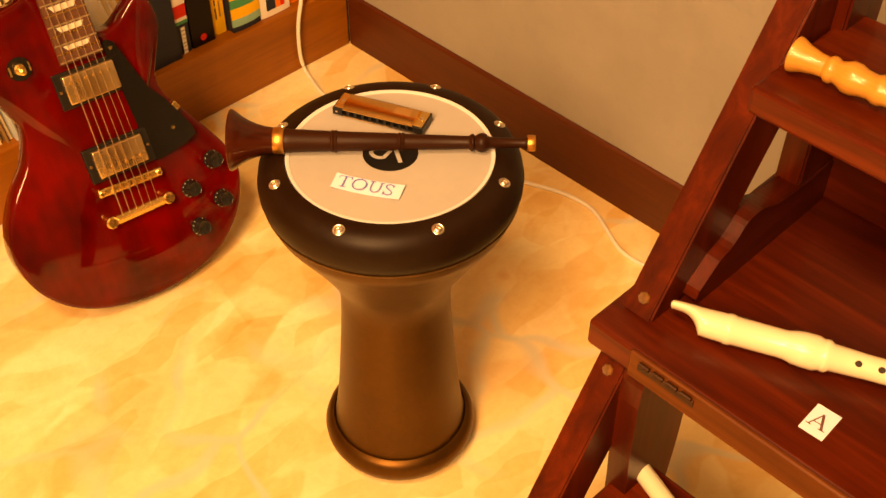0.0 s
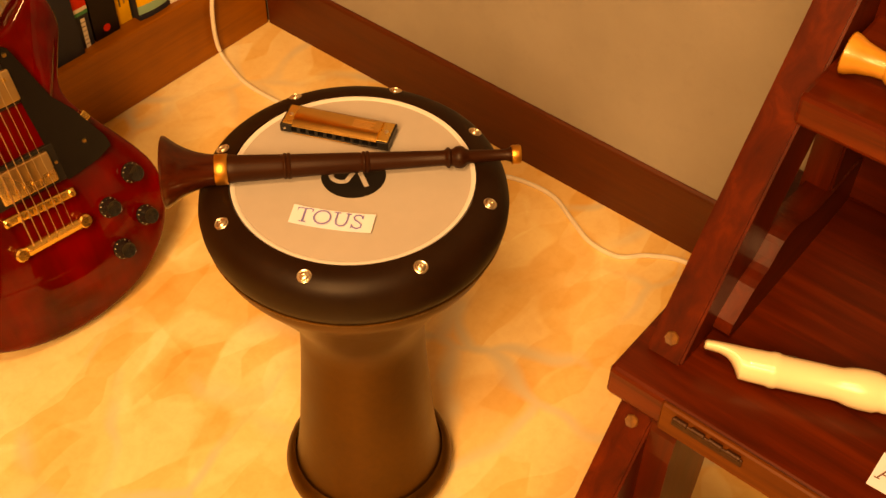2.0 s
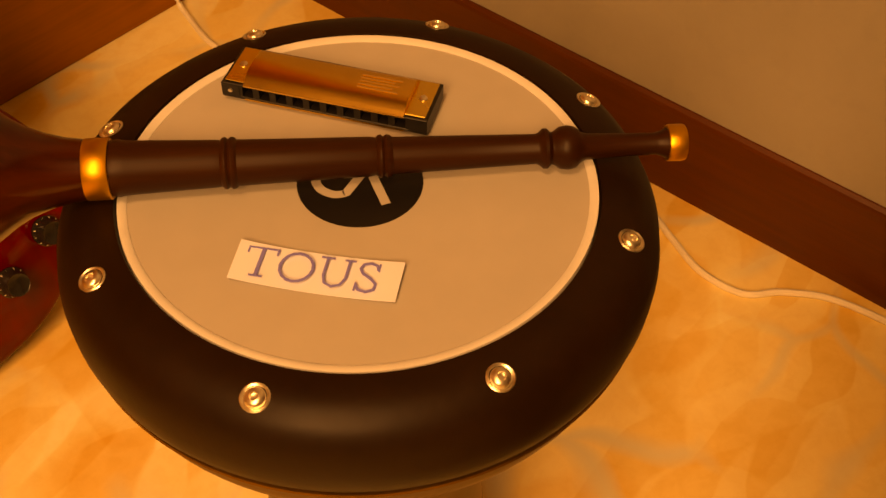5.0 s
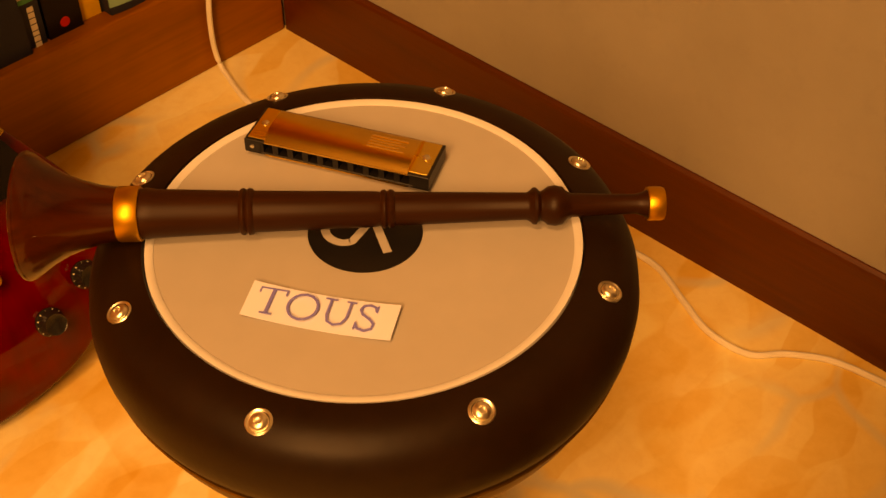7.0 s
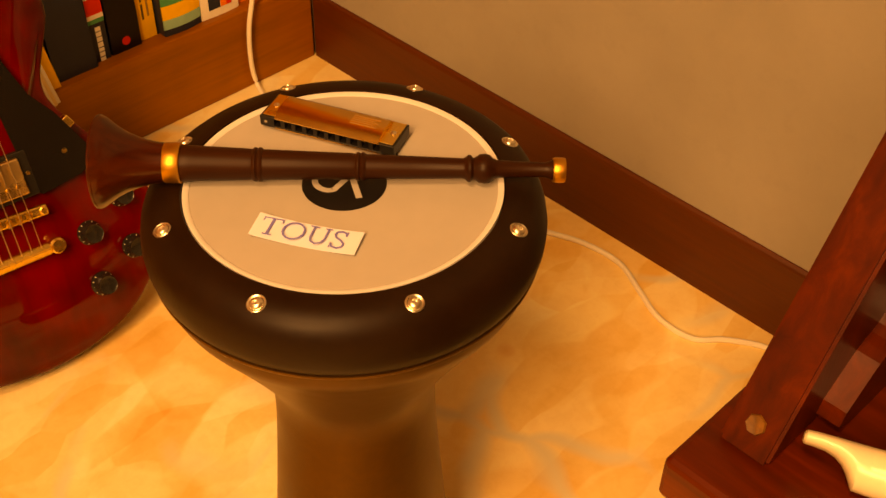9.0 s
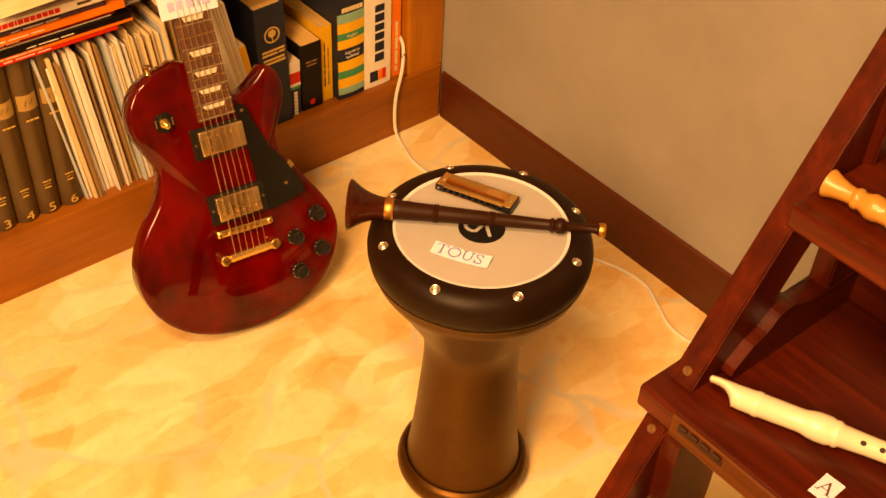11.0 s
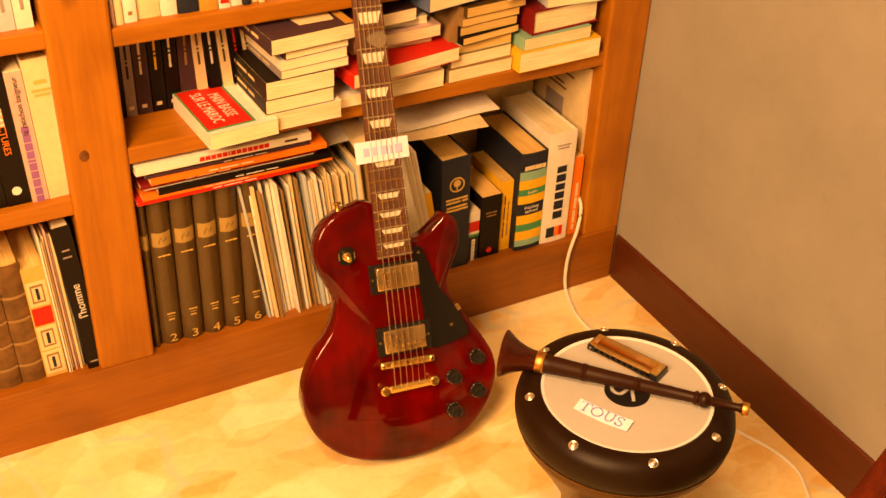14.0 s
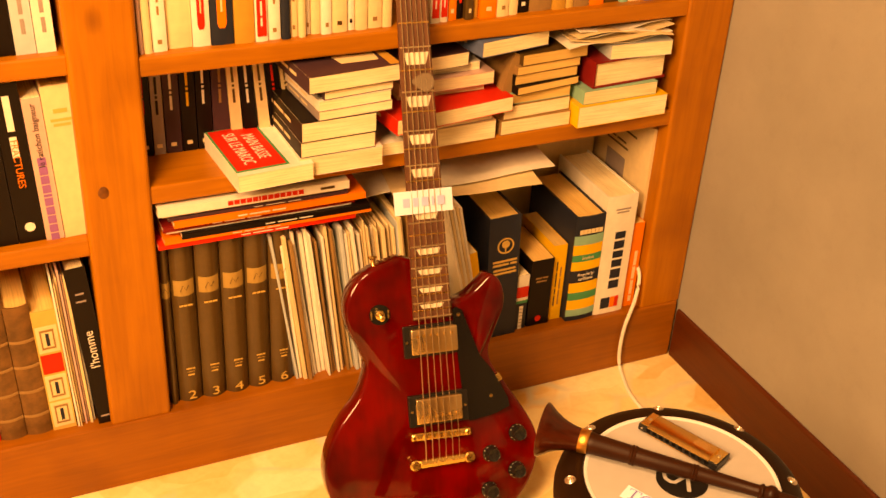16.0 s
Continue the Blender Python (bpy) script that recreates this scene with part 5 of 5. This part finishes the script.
for y0 in (NY - 0.030, FY):
    part("upper_rail", prism(rail_outline(0.446, 1.02, 0.072), y0, y0 + 0.030, "y", 0.002), mah_z, steps)
    part("lower_rail", prism(rail_outline(0.0, 0.414, 0.066), y0, y0 + 0.030, "y", 0.002), mah_z, steps)
    saber = [(p.x, p.y) for p in catmull([(-0.545, 0.414, 0), (-0.470, 0.414, 0), (-0.468, 0.32, 0), (-0.472, 0.22, 0), (-0.492, 0.1, 0), (-0.53, 0.0, 0), (-0.575, 0.0, 0), (-0.555, 0.1, 0), (-0.548, 0.22, 0), (-0.553, 0.32, 0)], 4)]
    part("leg", prism(saber, y0 - 0.022, y0 + 0.002, "y"), mah_z, steps)
    part("rear_post", prism([(-0.330, 0.4455), (-0.272, 0.4455), (-0.262, 0.80), (-0.325, 0.80)], y0 - 0.012, y0 + 0.014, "y", 0.002), mah_z, steps)
    side = [(p.x, p.y) for p in catmull([(-0.466, 0.447, 0), (-0.270, 0.447, 0), (-0.270, 0.492, 0), (-0.320, 0.493, 0), (-0.365, 0.497, 0), (-0.395, 0.508, 0), (-0.415, 0.506, 0), (-0.432, 0.490, 0), (-0.456, 0.478, 0)], 4)]
    part("side_apron", prism(side, y0 - 0.014, y0 + 0.010, "y"), mah_x, steps)
    for z_, r_ in ((0.462, 0.0060), (0.398, 0.0058)):
        part("plugged_screw", lathe([(0, 0), (r_, 0), (r_ * 0.9, 0.0015), (r_ * 0.4, 0.0008), (0, 0.0012)], 7), worn_scar, steps, m=pose(LX[1] + LX[0] * z_ - 0.0006, y0 + 0.015, z_, 0, -58.5, 0), smooth=True)
seat = part("tread", box(-0.556, -0.262, FY - 0.012, -1.0, 0.414, 0.445, 0.004), mah_y, steps, "broad middle tread with a hinged front edge")
part("front_lip", box(-0.5605, -0.5555, FY - 0.010, -1.049, 0.416, 0.447, 0.0015, 1), worn_edge, seat, "worn lighter front lip")
hg = part("hinge", box(-0.5622, -0.5606, -1.118, -1.060, 0.432, 0.440, 0.0006, 1), dark_iron, seat, "small dark worn hinge")
for i in range(4):
    part("hinge_knuckle", lathe([(0, 0), (0.0022, 0), (0.0022, 0.0105), (0, 0.0105)], 12), dark_iron, hg, m=pose(-0.5628, -1.062 - 0.0145 * i, 0.4415, 90), smooth=True)
part("rear_apron", box(-0.272, -0.250, FY, -1.03, 0.447, 0.505, 0.002), mah_y, steps)
part("upper_tread", box(-0.444, -0.290, FY + 0.030, NY - 0.031, 0.634, 0.660, 0.004), mah_y, steps)
part("lower_tread", box(-0.672, -0.500, FY + 0.030, NY - 0.031, 0.212, 0.236, 0.004), mah_y, steps)
part("top_tread", box(-0.318, -0.20, FY + 0.030, NY - 0.031, 0.85, 0.876, 0.004), mah_y, steps)

slip3 = thing("paper_slip", "small white paper square with a serif capital on the tread", "paper slip", Matrix.Translation((-0.505, -1.1875, 0.4452)) @ pose(0, 0, 0, 0, 0, -88))
part("sheet", box(-0.0108, 0.0108, -0.0160, 0.0160, 0, 0.0003), white_paper, slip3)
serif_word("A", 0.0225, brown_ink, slip3, pose(0, 0, 0.0006))


# ---------------------------------------------------------------- recorders
def recorder(name, label, m, mat, ornate=False, holes=7, beak_turn=0.0):
    root = thing(name, label, "recorder", m)
    L_ = 0.33
    prof_ = [(0.0, 0.030), (0.0125, 0.030), (0.0138, 0.034), (0.0142, 0.048), (0.0150, 0.050), (0.0150, 0.054), (0.0140, 0.056), (0.0136, 0.095), (0.0140, 0.100), (0.0158, 0.106), (0.0168, 0.114), (0.0168, 0.124),
             (0.0150, 0.129), (0.0156, 0.131), (0.0156, 0.134), (0.0132, 0.137), (0.0118, 0.165), (0.0112, 0.225), (0.0108, 0.262), (0.0122, 0.266), (0.0132, 0.270), (0.0122, 0.274), (0.0116, 0.277), (0.0130, 0.282), (0.0130, 0.286),
             (0.0112, 0.292), (0.0112, 0.305), (0.0135, 0.320), (0.0165, 0.327), (0.0168, L_ - 0.001), (0.0150, L_), (0.0085, L_), (0.0075, L_ - 0.02), (0, L_ - 0.02)]
    if ornate:
        prof_ = [q for q in prof_ if q[1] < 0.20] + [(0.0118, L_ - d_) if r_ is None else (r_, L_ - d_) for r_, d_ in (
            (None, 0.10), (0.0125, 0.079), (0.0147, 0.075), (0.0147, 0.071), (0.0126, 0.067), (0.0134, 0.059), (0.0158, 0.053), (0.0160, 0.047), (0.0126, 0.041), (0.0116, 0.037),
            (0.0136, 0.034), (0.0134, 0.031), (0.0106, 0.028), (0.0112, 0.021), (0.0138, 0.011), (0.0174, 0.004), (0.0180, 0.001), (0.0168, 0.0), (0.0085, 0.0), (0.0075, 0.02))] + [(0, L_ - 0.02)]
    part("tube", lathe(prof_, 40), mat, root, smooth=True)
    bm_ = bmesh.new()
    secs = []
    for z_, top, bot, wd in ((0.0, 0.0115, 0.0062, 0.0080), (0.0012, 0.0132, 0.0048, 0.0096), (0.006, 0.0136, 0.0046, 0.0106), (0.012, 0.0137, 0.0040, 0.0114), (0.017, 0.0138, 0.0022, 0.0120), (0.0212, 0.0138, -0.0012, 0.0126),
                               (0.0243, 0.0138, -0.0056, 0.0130), (0.0266, 0.0138, -0.0102, 0.0134), (0.0282, 0.0138, -0.0134, 0.0136), (0.0345, 0.0138, -0.0138, 0.0138)):
        mid_, hf = (top + bot) / 2, (top - bot) / 2
        secs.append([bm_.verts.new((wd * math.cos(2 * math.pi * i / 20), mid_ + hf * math.sin(2 * math.pi * i / 20), z_)) for i in range(20)])
    for a_, b2 in zip(secs, secs[1:]):
        for i in range(20):
            bm_.faces.new((a_[i], a_[(i + 1) % 20], b2[(i + 1) % 20], b2[i]))
    bm_.faces.new(secs[0])
    bm_.faces.new(secs[-1])
    beak = part("beak", bm_, mat, root, smooth=True, m=pose(0, 0, 0, 0, 0, beak_turn))
    for i in range(holes):
        z_ = 0.158 + 0.0185 * i
        part("finger_hole", lathe([(0.0, 0.0), (0.0030, 0.0), (0.0030, 0.0012), (0.0, 0.0012)], 14), hole_shade, root, m=pose(0, 0.0121 - 0.0008 * i / 5 - 0.0006, z_, -90))
    part("window", box(-0.005, 0.005, 0.0118, 0.0142, 0.060, 0.066), hole_shade, beak)
    return root


def lying(p, q, turn=0):
    """Pose with z from p to q and local y upward."""
    z_ = (Vector(q) - Vector(p)).normalized()
    x_ = Vector((0, 0, 1)).cross(z_).normalized()
    y_ = z_.cross(x_)
    return Matrix.Translation(p) @ Matrix((x_, y_, z_)).transposed().to_4x4() @ pose(0, 0, 0, 0, 0, turn)


recorder("recorder", "ivory plastic recorder lying on the middle tread", lying((-0.5085, -1.036, 0.4602), (-0.3720, -1.3410, 0.4602), 40) @ Matrix.Diagonal((0.90, 0.90, 1, 1)), ivory_plastic, beak_turn=-92.0)
r2 = recorder("recorder", "honey-coloured boxwood recorder lying on the upper tread", lying((-0.378, -1.366, 0.6755), (-0.4005, -1.037, 0.6755)) @ Matrix.Diagonal((0.80, 0.80, 1, 1)), boxwood, True)
flute = thing("flute", "plain white plastic flute lying on the lower tread", "flute", lying((-0.512, -1.034, 0.2457), (-0.616, -1.356, 0.2457)))
part("tube", lathe([(0.0, 0.0015), (0.0062, 0.0008), (0.0070, 0.0), (0.0090, 0.0006), (0.0097, 0.0025), (0.0097, 0.12), (0.0104, 0.122), (0.0104, 0.135), (0.0097, 0.137), (0.0097, 0.335), (0.0, 0.337)], 32), ivory_plastic, flute, smooth=True)
for i in range(6):
    part("finger_hole", lathe([(0, 0), (0.0028, 0), (0.0028, 0.0008), (0, 0.0008)], 12), hole_shade, flute, m=pose(0, 0.0092, 0.19 + 0.02 * i, -90))

# ---------------------------------------------------------------- cable
pts = [(-0.0860, 0.06, 0.205), (-0.0865, 0.03, 0.203), (-0.092, 0.006, 0.190), (-0.105, -0.008, 0.150), (-0.1185, -0.009, 0.097), (-0.121, -0.009, 0.045), (-0.1185, -0.013, 0.012), (-0.124, -0.036, 0.0036), (-0.138, -0.085, 0.003), (-0.140, -0.14, 0.003), (-0.13, -0.22, 0.003), (-0.105, -0.33, 0.003),
       (-0.078, -0.44, 0.003), (-0.056, -0.50, 0.003), (-0.037, -0.55, 0.003), (-0.034, -0.603, 0.003), (-0.056, -0.652, 0.003), (-0.074, -0.694, 0.003), (-0.072, -0.738, 0.003), (-0.044, -0.768, 0.003), (-0.020, -0.82, 0.003), (-0.012, -0.95, 0.003), (-0.012, -1.2, 0.003)]
cable = part("power_cable", tube(catmull(pts, 6, False), 0.0034, 8), cable_white, smooth=True)
tagged(cable, "cream-white power cable running down the bookcase and along the floor", "cable")

# ---------------------------------------------------------------- ceiling light
cl = thing("ceiling_light", "unseen ceiling rose with a short brass lamp rod", "ceiling light", pose(-1.5, -1.15, 2.5))
part("ceiling_rose", lathe([(0, 0), (0.10, 0), (0.09, -0.03), (0, -0.03)], 32), dark_plaster, cl, smooth=True)
part("rod", lathe([(0, -0.03), (0.008, -0.03), (0.008, -0.12), (0, -0.12)], 12), brass, cl, smooth=True)
